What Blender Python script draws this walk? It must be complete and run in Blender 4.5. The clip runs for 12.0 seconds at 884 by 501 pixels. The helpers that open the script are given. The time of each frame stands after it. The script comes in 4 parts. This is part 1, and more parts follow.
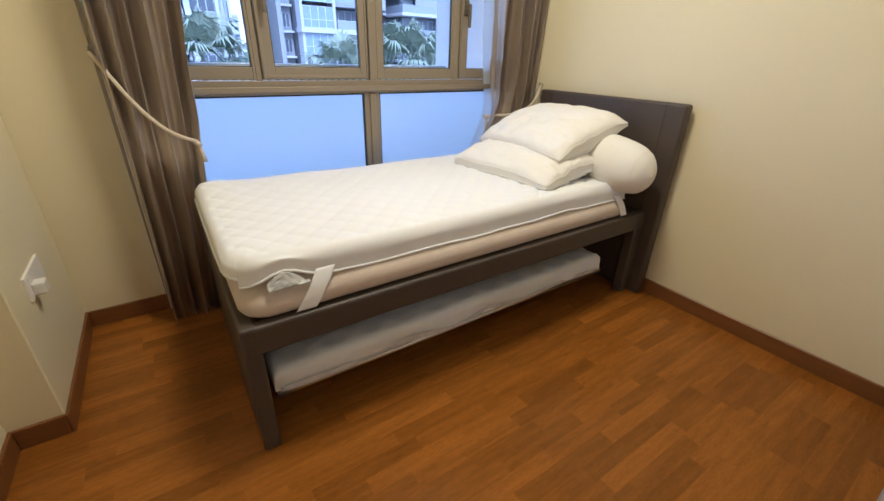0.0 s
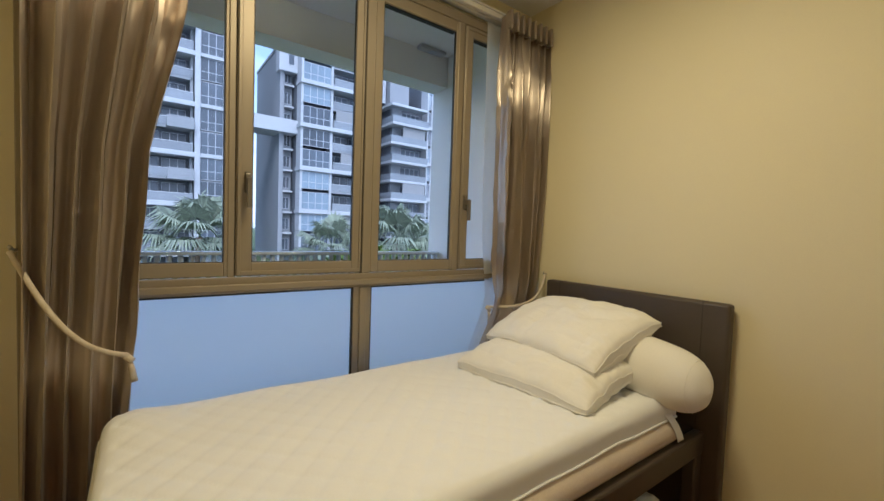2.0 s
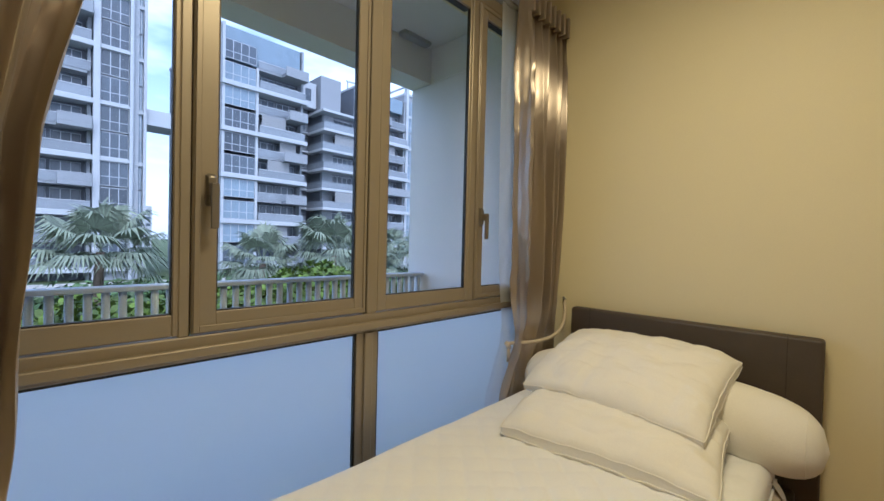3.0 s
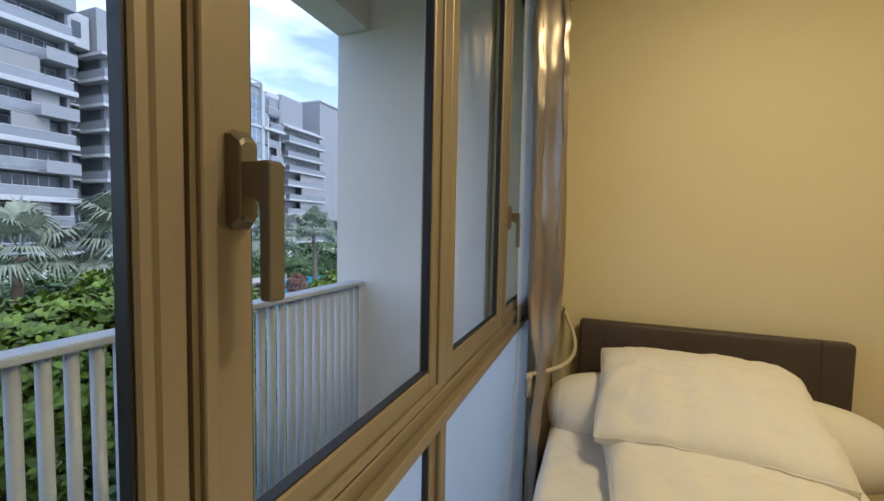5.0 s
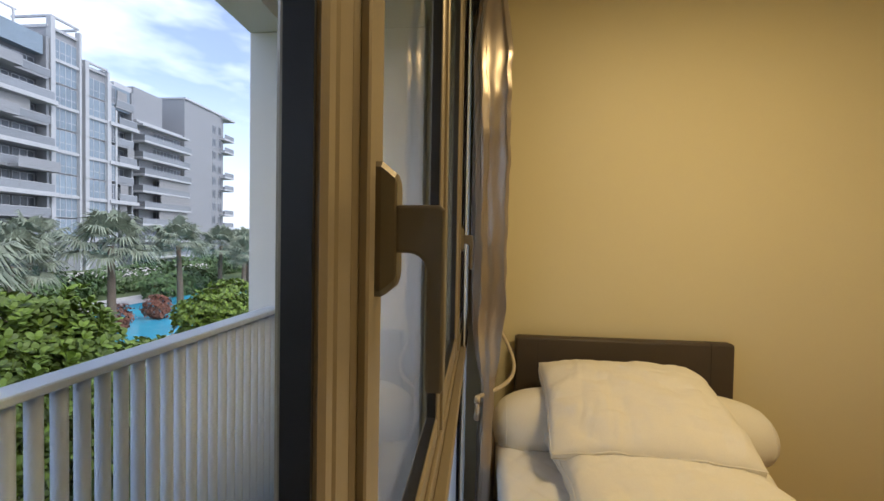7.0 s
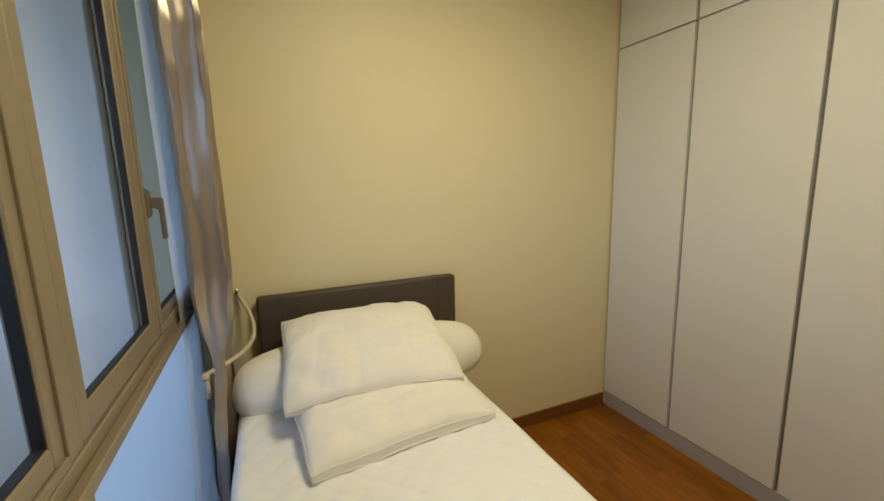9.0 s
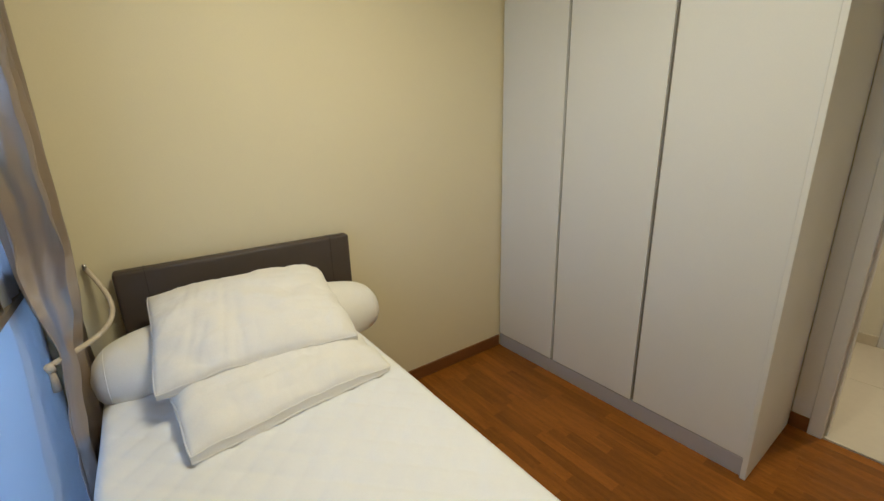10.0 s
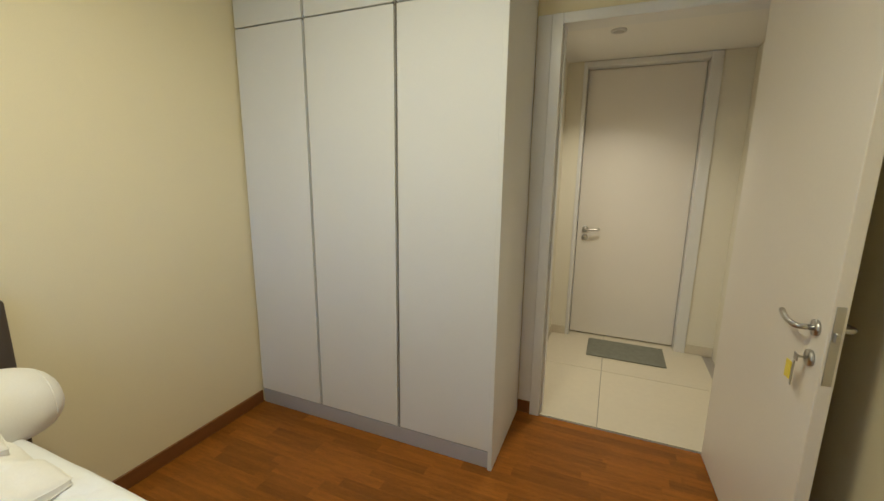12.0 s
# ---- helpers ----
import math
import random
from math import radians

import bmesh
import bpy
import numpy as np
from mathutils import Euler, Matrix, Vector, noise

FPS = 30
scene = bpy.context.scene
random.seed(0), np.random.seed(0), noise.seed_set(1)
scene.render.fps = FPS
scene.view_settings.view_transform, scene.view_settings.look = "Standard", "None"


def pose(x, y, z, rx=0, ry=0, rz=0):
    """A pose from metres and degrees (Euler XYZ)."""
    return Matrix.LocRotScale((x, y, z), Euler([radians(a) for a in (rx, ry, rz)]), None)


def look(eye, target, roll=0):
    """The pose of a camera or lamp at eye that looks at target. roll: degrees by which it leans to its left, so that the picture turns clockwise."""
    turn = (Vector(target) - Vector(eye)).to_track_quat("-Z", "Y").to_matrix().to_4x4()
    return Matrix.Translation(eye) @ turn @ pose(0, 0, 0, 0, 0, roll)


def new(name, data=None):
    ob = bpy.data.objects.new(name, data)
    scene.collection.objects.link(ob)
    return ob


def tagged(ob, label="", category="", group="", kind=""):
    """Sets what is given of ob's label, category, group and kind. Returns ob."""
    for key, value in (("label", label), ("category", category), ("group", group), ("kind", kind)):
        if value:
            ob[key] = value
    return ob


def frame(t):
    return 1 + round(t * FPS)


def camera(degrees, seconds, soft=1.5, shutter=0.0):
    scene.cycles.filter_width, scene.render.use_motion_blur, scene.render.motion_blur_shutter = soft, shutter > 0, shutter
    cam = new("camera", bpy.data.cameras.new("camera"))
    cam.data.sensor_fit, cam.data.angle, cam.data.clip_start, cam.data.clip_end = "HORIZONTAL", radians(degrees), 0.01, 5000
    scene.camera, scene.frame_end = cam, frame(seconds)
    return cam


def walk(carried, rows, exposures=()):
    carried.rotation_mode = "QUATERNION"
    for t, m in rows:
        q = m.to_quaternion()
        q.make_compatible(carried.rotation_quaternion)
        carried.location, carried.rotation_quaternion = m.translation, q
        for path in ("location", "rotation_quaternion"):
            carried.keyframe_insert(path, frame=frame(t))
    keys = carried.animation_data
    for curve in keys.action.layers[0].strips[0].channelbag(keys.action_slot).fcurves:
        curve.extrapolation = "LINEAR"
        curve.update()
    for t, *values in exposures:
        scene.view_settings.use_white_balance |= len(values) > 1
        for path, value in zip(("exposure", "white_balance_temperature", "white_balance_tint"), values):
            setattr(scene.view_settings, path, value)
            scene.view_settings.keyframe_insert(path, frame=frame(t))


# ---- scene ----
cam = camera(95.0, 12.0)
PATH = [
    (0, (0.114, -0.179, 1.266), (1.137, 1.304, 0.397), 1.75),
    (0.5, (0.163, -0.166, 1.288), (1.227, 1.422, 0.707), 2.6),
    (1, (0.215, -0.135, 1.287), (1.315, 1.507, 0.972), 3.0),
    (1.5, (0.246, 0.02, 1.322), (1.39, 1.651, 1.16), 2.3),
    (2, (0.283, 0.24, 1.345), (1.466, 1.845, 1.256), 2.0),
    (2.5, (0.313, 0.545, 1.372), (1.602, 2.073, 1.329), 1.7),
    (3, (0.279, 0.862, 1.395), (1.712, 2.257, 1.36), 1.4),
    (3.2, (0.244, 1.02, 1.413), (1.735, 2.353, 1.391), 1.3),
    (5, (0.353, 1.791, 1.488), (2.218, 2.505, 1.371), 1.1),
    (5.5, (0.353, 1.885, 1.482), (2.252, 2.502, 1.362), 0.9),
    (6, (0.33, 1.985, 1.491), (2.259, 2.506, 1.415), 1.0),
    (6.5, (0.324, 2.034, 1.513), (2.283, 2.434, 1.462), 0.9),
    (7, (0.365, 2.03, 1.519), (2.356, 2.211, 1.473), 1.0),
    (8.8, (0.417, 1.83, 1.588), (2.265, 1.13, 1.283), -0.6),
    (9, (0.369, 1.777, 1.565), (2.18, 0.994, 1.234), -1.4),
    (9.5, (0.348, 1.72, 1.56), (2.038, 0.754, 1.098), -1.6),
    (10, (0.344, 1.694, 1.56), (1.897, 0.56, 1.01), -1.5),
    (10.5, (0.334, 1.665, 1.56), (1.722, 0.35, 0.973), -1.1),
    (11, (0.312, 1.627, 1.557), (1.505, 0.121, 1.001), -0.5),
    (11.5, (0.29, 1.594, 1.556), (1.269, -0.084, 1.081), 0.1),
    (12, (0.264, 1.558, 1.56), (1.027, -0.25, 1.173), 0.7),
]
EXPOSURES = [(0.0, 1.58, 4400, 20), (1.0, 1.18, 5100, 12), (3.0, 0.87, 5000, 13), (5.0, 0.79, 5450, 12), (6.0, 0.82, 5450, 8), (7.0, 0.76, 6050, 14), (9.0, 1.06, 4950, 10), (9.6, 1.13, 4500, 13), (11.5, 1.24, 4620, 11), (12.0, 1.34, 4460, 10)]
walk(cam, [(t, look(eye, target, roll)) for t, eye, target, roll in PATH], EXPOSURES)


# ---- world, sun, lamps ----
world = bpy.data.worlds.new("sky")
scene.world = world
world.use_nodes = True
wn, wl = world.node_tree.nodes, world.node_tree.links
wn.clear()
sky = wn.new("ShaderNodeTexSky")
sky.sky_type, sky.sun_disc = "NISHITA", False
sky.sun_elevation, sky.sun_rotation = radians(48), radians(200)
sky.air_density, sky.dust_density = 1.0, 3.0
coord = wn.new("ShaderNodeTexCoord")
stretch = wn.new("ShaderNodeMapping")
stretch.inputs["Scale"].default_value = (1.6, 1.6, 4.5)
clouds = wn.new("ShaderNodeTexNoise")
clouds.inputs["Scale"].default_value = 2.2
clouds.inputs["Detail"].default_value = 4
clouds.inputs["Roughness"].default_value = 0.55
ramp = wn.new("ShaderNodeValToRGB")
ramp.color_ramp.elements[0].position, ramp.color_ramp.elements[1].position = 0.42, 0.74
ramp.color_ramp.elements[0].color = (0.14, 0.14, 0.14, 1)
mix = wn.new("ShaderNodeMix")
mix.data_type = "RGBA"
mix.inputs["B"].default_value = (7.0, 7.5, 8.3, 1)
bg = wn.new("ShaderNodeBackground")
bg.inputs["Strength"].default_value = 0.15
out = wn.new("ShaderNodeOutputWorld")
wl.new(coord.outputs["Generated"], stretch.inputs["Vector"])
wl.new(stretch.outputs["Vector"], clouds.inputs["Vector"])
wl.new(clouds.outputs["Fac"], ramp.inputs["Fac"])
split = wn.new("ShaderNodeSeparateXYZ")
haze = wn.new("ShaderNodeMapRange")
haze.inputs["From Min"].default_value, haze.inputs["From Max"].default_value = 0.0, 0.42
haze.inputs["To Min"].default_value, haze.inputs["To Max"].default_value = 0.62, 0.0
either = wn.new("ShaderNodeMath")
either.operation = "MAXIMUM"
wl.new(coord.outputs["Generated"], split.inputs["Vector"])
wl.new(split.outputs["Z"], haze.inputs["Value"])
wl.new(ramp.outputs["Color"], either.inputs[0])
wl.new(haze.outputs["Result"], either.inputs[1])
wl.new(either.outputs[0], mix.inputs["Factor"])
wl.new(sky.outputs["Color"], mix.inputs["A"])
wl.new(mix.outputs["Result"], bg.inputs["Color"])
wl.new(bg.outputs["Background"], out.inputs["Surface"])


def lamp(name, kind, matrix, energy, color, **more):
    data = bpy.data.lights.new(name, kind)
    data.energy, data.color = energy, color
    for key, value in more.items():
        if key == "size":
            data.size = value
        elif key == "angle":
            data.angle = value
        elif key == "shape":
            data.shape = value
        elif key == "spread":
            data.spread = value
    ob = new(name, data)
    ob.matrix_world = matrix
    return ob


# sun_rotation 200: the sun stands behind the flat, its light runs towards the garden
lamp("sun", "SUN", look((-8, -22, 26), (0, 0, 0)), 1.0, (1.0, 0.95, 0.88), angle=radians(14))
lamp("ceiling_lamp", "AREA", look((0.98, 1.08, 2.74), (0.98, 1.08, 0)), 14, (1.0, 0.73, 0.33), shape="DISK", size=0.50)
lamp("corridor_lamp", "AREA", look((0.335, -1.62, 2.47), (0.335, -1.62, 0)), 3.6, (1.0, 0.71, 0.35), shape="DISK", size=0.10, spread=radians(118))


# ---- materials ----
def material(name, color, rough=0.5, metal=0.0, vary=0.06, scale=6.0, grain=60.0, bump=0.1, stretch=(1, 1, 1), rand=0.0, sheen=0.0, coat=0.0, spec=0.5, island=0.0):
    """A surface with broad and fine variation of tone, fine relief and, where asked, a tone of its own for each object or piece."""
    m = bpy.data.materials.new(name)
    m.use_nodes = True
    n, l = m.node_tree.nodes, m.node_tree.links
    b = n["Principled BSDF"]
    b.inputs["Roughness"].default_value = rough
    b.inputs["Metallic"].default_value = metal
    b.inputs["Sheen Weight"].default_value = sheen
    b.inputs["Coat Weight"].default_value = coat
    b.inputs["Specular IOR Level"].default_value = spec
    tc, mp = n.new("ShaderNodeTexCoord"), n.new("ShaderNodeMapping")
    mp.inputs["Scale"].default_value = stretch
    l.new(tc.outputs["Object"], mp.inputs["Vector"])
    if rand:
        own, shift = n.new("ShaderNodeObjectInfo"), n.new("ShaderNodeVectorMath")
        shift.operation = "SCALE"
        shift.inputs[0].default_value = (37.0, 19.0, 23.0)
        l.new(own.outputs["Random"], shift.inputs["Scale"])
        l.new(shift.outputs["Vector"], mp.inputs["Location"])
    big, fine = n.new("ShaderNodeTexNoise"), n.new("ShaderNodeTexNoise")
    big.inputs["Scale"].default_value, fine.inputs["Scale"].default_value = scale, grain
    big.inputs["Detail"].default_value, fine.inputs["Detail"].default_value = 3, 4
    l.new(mp.outputs["Vector"], big.inputs["Vector"])
    l.new(mp.outputs["Vector"], fine.inputs["Vector"])
    add = n.new("ShaderNodeMath")
    add.operation = "ADD"
    l.new(big.outputs["Fac"], add.inputs[0])
    l.new(fine.outputs["Fac"], add.inputs[1])
    value = n.new("ShaderNodeMapRange")
    value.inputs["From Min"].default_value, value.inputs["From Max"].default_value = 0.6, 1.4
    value.inputs["To Min"].default_value, value.inputs["To Max"].default_value = 1 - vary, 1 + vary
    l.new(add.outputs[0], value.inputs["Value"])
    last = value.outputs["Result"]
    if rand or island:
        if rand:
            source = n.new("ShaderNodeObjectInfo").outputs["Random"]
        else:
            source = n.new("ShaderNodeNewGeometry").outputs["Random Per Island"]
        r2 = n.new("ShaderNodeMapRange")
        r2.inputs["To Min"].default_value, r2.inputs["To Max"].default_value = 1 - rand - island, 1 + rand + island
        l.new(source, r2.inputs["Value"])
        mul = n.new("ShaderNodeMath")
        mul.operation = "MULTIPLY"
        l.new(last, mul.inputs[0])
        l.new(r2.outputs["Result"], mul.inputs[1])
        last = mul.outputs[0]
    tint = n.new("ShaderNodeVectorMath")
    tint.operation = "SCALE"
    tint.inputs[0].default_value = color
    l.new(last, tint.inputs["Scale"])
    l.new(tint.outputs["Vector"], b.inputs["Base Color"])
    if bump:
        bp = n.new("ShaderNodeBump")
        bp.inputs["Strength"].default_value, bp.inputs["Distance"].default_value = bump, 0.004
        l.new(fine.outputs["Fac"], bp.inputs["Height"])
        l.new(bp.outputs["Normal"], b.inputs["Normal"])
    return m


def glass(name, tint=(0.92, 0.94, 0.96), rough=0.0):
    m = bpy.data.materials.new(name)
    m.use_nodes = True
    b = m.node_tree.nodes["Principled BSDF"]
    b.inputs["Base Color"].default_value = (*tint, 1)
    b.inputs["Transmission Weight"].default_value = 1.0
    b.inputs["Roughness"].default_value = rough
    b.inputs["IOR"].default_value = 1.06
    return m


def frosted(name, tint, body=0.04, gloss=0.03):
    """Acid-etched glass or thin white cloth: lets light through scattered."""
    m = bpy.data.materials.new(name)
    m.use_nodes = True
    n, l = m.node_tree.nodes, m.node_tree.links
    n.remove(n["Principled BSDF"])
    tr, df, gl = n.new("ShaderNodeBsdfTranslucent"), n.new("ShaderNodeBsdfDiffuse"), n.new("ShaderNodeBsdfGlossy")
    tr.inputs["Color"].default_value = (*tint, 1)
    df.inputs["Color"].default_value = (*[c * 0.9 for c in tint], 1)
    gl.inputs["Roughness"].default_value = 0.12
    a, b = n.new("ShaderNodeMixShader"), n.new("ShaderNodeMixShader")
    a.inputs["Fac"].default_value = body
    l.new(tr.outputs["BSDF"], a.inputs[1])
    l.new(df.outputs["BSDF"], a.inputs[2])
    b.inputs["Fac"].default_value = gloss
    l.new(a.outputs["Shader"], b.inputs[1])
    l.new(gl.outputs["BSDF"], b.inputs[2])
    l.new(b.outputs["Shader"], n["Material Output"].inputs["Surface"])
    return m


def satin(name, color, gloss):
    """Satin: a dark weave under a golden sheen, with a damask of duller and shinier patches."""
    m = material(name, color, 0.55, vary=0.10, scale=6, grain=300, bump=0.02, sheen=0.25)
    n, l = m.node_tree.nodes, m.node_tree.links
    b = n["Principled BSDF"]
    tc = n.new("ShaderNodeTexCoord")
    weave = n.new("ShaderNodeTexNoise")
    weave.inputs["Scale"].default_value, weave.inputs["Distortion"].default_value = 11, 2.2
    step = n.new("ShaderNodeMapRange")
    step.inputs["From Min"].default_value, step.inputs["From Max"].default_value = 0.45, 0.57
    step.inputs["To Min"].default_value, step.inputs["To Max"].default_value = 0.31, 0.38
    l.new(tc.outputs["Object"], weave.inputs["Vector"])
    l.new(weave.outputs["Fac"], step.inputs["Value"])
    shine = n.new("ShaderNodeBsdfGlossy")
    shine.inputs["Color"].default_value = (*gloss, 1)
    l.new(step.outputs["Result"], shine.inputs["Roughness"])
    thread = n.new("ShaderNodeCombineXYZ")
    thread.inputs["Z"].default_value = 1.0
    shine.inputs["Anisotropy"].default_value = 0.65
    l.new(thread.outputs["Vector"], shine.inputs["Tangent"])
    blend = n.new("ShaderNodeMixShader")
    blend.inputs["Fac"].default_value = 0.50
    l.new(b.outputs["BSDF"], blend.inputs[1])
    l.new(shine.outputs["BSDF"], blend.inputs[2])
    l.new(blend.outputs["Shader"], n["Material Output"].inputs["Surface"])
    return m


WALL = material("cream_wall_paint", (0.79, 0.71, 0.455), 0.55, vary=0.025, scale=1.3, grain=220, bump=0.06)
PALEWALL = material("off_white_corridor_paint", (0.80, 0.76, 0.63), 0.55, vary=0.025, scale=1.3, grain=220, bump=0.06)
CEIL = material("white_ceiling_paint", (0.82, 0.80, 0.76), 0.7, vary=0.02, scale=1.5, grain=180, bump=0.05)
PLANK = material("merbau_plank", (0.25, 0.092, 0.002), 0.22, vary=0.30, scale=5, grain=42, bump=0.05, stretch=(1, 9, 1), rand=0.20, coat=0.0, spec=0.20)
UNDERLAY = material("dark_joint", (0.18, 0.065, 0.012), 0.7)
SKIRT = material("merbau_skirting", (0.19, 0.075, 0.012), 0.38, vary=0.2, scale=3, grain=40, stretch=(2, 2, 12))
TILE = material("cream_floor_tile", (0.66, 0.60, 0.46), 0.22, vary=0.03, scale=2, grain=30, bump=0.01, rand=0.02)
GROUT = material("grey_grout", (0.35, 0.32, 0.28), 0.8)
ALU = material("bronze_champagne_aluminium", (0.30, 0.255, 0.19), 0.42, metal=0.35, vary=0.04, scale=4, grain=300, bump=0.02)
GASKET = material("black_rubber_gasket", (0.012, 0.012, 0.014), 0.5)
HANDLE = material("champagne_handle", (0.175, 0.155, 0.125), 0.4, metal=0.4, vary=0.03, grain=200, bump=0.02)
GLASS = glass("clear_window_glass")
FROST = frosted("frosted_window_glass", (0.93, 0.97, 1.0))
SATIN = satin("taupe_satin", (0.098, 0.080, 0.068), (0.86, 0.75, 0.63))
LINING = frosted("white_curtain_lining", (0.90, 0.92, 0.95), 0.40, 0.0)
ROPE = material("cream_rope", (0.62, 0.54, 0.42), 0.7, vary=0.12, scale=40, grain=180, bump=0.4)
LEATHER = material("dark_brown_leatherette", (0.066, 0.050, 0.039), 0.52, vary=0.12, scale=6, grain=260, bump=0.18)
SEAM = material("dark_seam", (0.03, 0.022, 0.02), 0.6)
QUILT = material("white_quilted_cotton", (0.84, 0.845, 0.86), 0.85, vary=0.02, scale=5, grain=200, bump=0.10)
TICKING = material("beige_mattress_ticking", (0.62, 0.53, 0.44), 0.75, vary=0.07, scale=12, grain=160, bump=0.15)
PILLOW = material("ivory_pillow_cotton", (0.85, 0.828, 0.77), 0.85, vary=0.03, scale=6, grain=180, bump=0.12)
PLASTIC = material("clear_plastic_wrap", (0.55, 0.55, 0.56), 0.15, vary=0.15, scale=14, grain=60, bump=0.5)
TRUNDLE = material("white_trundle_ticking", (0.70, 0.70, 0.70), 0.7, vary=0.05, scale=9, grain=90, bump=0.2)
LAMINATE = material("pale_grey_laminate", (0.765, 0.77, 0.77), 0.60, vary=0.02, scale=2, grain=160, bump=0.03)
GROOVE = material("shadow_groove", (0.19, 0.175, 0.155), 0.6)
PLINTH = material("silver_grey_plinth", (0.50, 0.51, 0.57), 0.35, metal=0.2, vary=0.03, grain=150, bump=0.02)
DOOR = material("white_door_laminate", (0.81, 0.765, 0.685), 0.40, vary=0.02, scale=2, grain=160, bump=0.03)
CASING = material("white_gloss_casing", (0.75, 0.745, 0.735), 0.30, vary=0.02, grain=120, bump=0.02)
STEEL = material("satin_steel", (0.55, 0.54, 0.52), 0.28, metal=1.0, vary=0.05, scale=10, grain=300, bump=0.03)
YELLOW = material("yellow_key_tag", (0.85, 0.70, 0.02), 0.4, vary=0.02)
MAT = material("grey_green_doormat", (0.20, 0.20, 0.16), 0.95, vary=0.15, scale=20, grain=220, bump=0.6)
SWITCH = material("white_switch_plastic", (0.82, 0.80, 0.75), 0.3, vary=0.01)
TRACK = material("white_curtain_track", (0.72, 0.70, 0.66), 0.4, vary=0.02)
RENDERED = material("white_exterior_plaster", (0.80, 0.80, 0.80), 0.8, vary=0.06, scale=1.4, grain=80, bump=0.12)
RAILPAINT = material("grey_painted_steel", (0.48, 0.54, 0.63), 0.5, metal=0.05, vary=0.04, scale=5, grain=120, bump=0.03)
DECK = material("balcony_tile", (0.66, 0.65, 0.63), 0.6, vary=0.08)
# Far facade and slab tones carry the blue of haze and skylight.
CONCRETE = material("pale_facade_haze_tinted", (0.25, 0.263, 0.28), 0.8, vary=0.06, scale=0.15, grain=3, bump=0.0)
SLAB = material("white_slab_haze_tinted", (0.40, 0.416, 0.434), 0.75, vary=0.05, scale=0.3, grain=4, bump=0.0)
# Balcony shade is put into this dark wall tone, lifted slightly for haze.
RECESS = material("shade_darkened_back_wall", (0.115, 0.125, 0.140), 0.8, vary=0.15, scale=0.4, grain=3, bump=0.0)
PANE = material("dark_facade_glazing", (0.055, 0.07, 0.09), 0.32, vary=0.3, scale=0.25, grain=1.2, bump=0.0, spec=0.8, rand=0.35)
CURTAINWALL = material("blue_grey_glazing", (0.18, 0.235, 0.285), 0.25, vary=0.15, scale=0.2, grain=1.0, bump=0.0, spec=0.8, rand=0.15)
BALUSTRADE = material("pale_balcony_glass", (0.21, 0.228, 0.25), 0.2, vary=0.08, scale=0.4, grain=2, bump=0.0, rand=0.12)
FRAME = material("grey_window_frame", (0.42, 0.44, 0.47), 0.5, vary=0.05)
BLIND = material("pale_balcony_blind", (0.24, 0.245, 0.25), 0.8, vary=0.06)
LAWN = material("garden_ground", (0.075, 0.105, 0.035), 0.95, vary=0.5, scale=0.35, grain=3, bump=0.3)
PAVING = material("pale_poolside_paving", (0.45, 0.43, 0.40), 0.8, vary=0.12, scale=0.6, grain=8, bump=0.1)
WATER = material("turquoise_pool_water", (0.06, 0.42, 0.60), 0.08, vary=0.12, scale=0.8, grain=5, bump=0.25)
TRUNK = material("grey_brown_palm_bark", (0.14, 0.105, 0.075), 0.9, vary=0.25, scale=5, grain=30, bump=0.5, stretch=(1, 1, 5))
FROND = material("silver_green_palm_leaf", (0.19, 0.222, 0.155), 0.7, vary=0.2, scale=1.5, grain=12, bump=0.05, island=0.25)
LEAF = material("bright_shrub_leaf", (0.10, 0.155, 0.012), 0.60, vary=0.15, scale=2, grain=20, bump=0.05, island=0.45)
DEEPLEAF = material("deep_green_leaf", (0.06, 0.11, 0.03), 0.5, vary=0.2, scale=1, grain=10, bump=0.05, island=0.4)
RUST = material("rust_red_leaf", (0.17, 0.062, 0.035), 0.6, vary=0.2, scale=2, grain=12, bump=0.05, island=0.35)

# ---- builders ----
BASE = {}


def thing(name, base, label, category="", group="", kind=""):
    """An Empty at the thing's base, under which its parts go."""
    ob = new(name)
    ob.location = base
    ob.empty_display_size = 0.1
    BASE[ob] = Vector(base)
    return tagged(ob, label, category, group, kind)


def finish(name, bm, mat, smooth=False):
    me = bpy.data.meshes.new(name)
    bm.normal_update()
    bm.to_mesh(me)
    bm.free()
    if smooth:
        for p in me.polygons:
            p.use_smooth = True
    for m in (mat if isinstance(mat, (list, tuple)) else [mat]):
        me.materials.append(m)
    return me


def part(name, bm, mat, parent, label="", smooth=False):
    """ONE mesh object, given in world metres, under a thing or a part."""
    base = BASE[parent]
    bm.transform(Matrix.Translation(-base))
    ob = new(name, finish(name, bm, mat, smooth))
    ob.parent = parent
    BASE[ob] = base
    return tagged(ob, label)


def piece(name, mesh, parent, place):
    """One more object on a shared mesh, at a place in world metres."""
    ob = new(name, mesh)
    ob.parent = parent
    ob.location = Vector(place) - BASE[parent]
    BASE[ob] = Vector(place)
    return ob


def solid(name, bm, mat, label="", category="", kind="structure", smooth=False):
    ob = new(name, finish(name, bm, mat, smooth))
    BASE[ob] = Vector((0, 0, 0))
    return tagged(ob, label, category, "", kind)


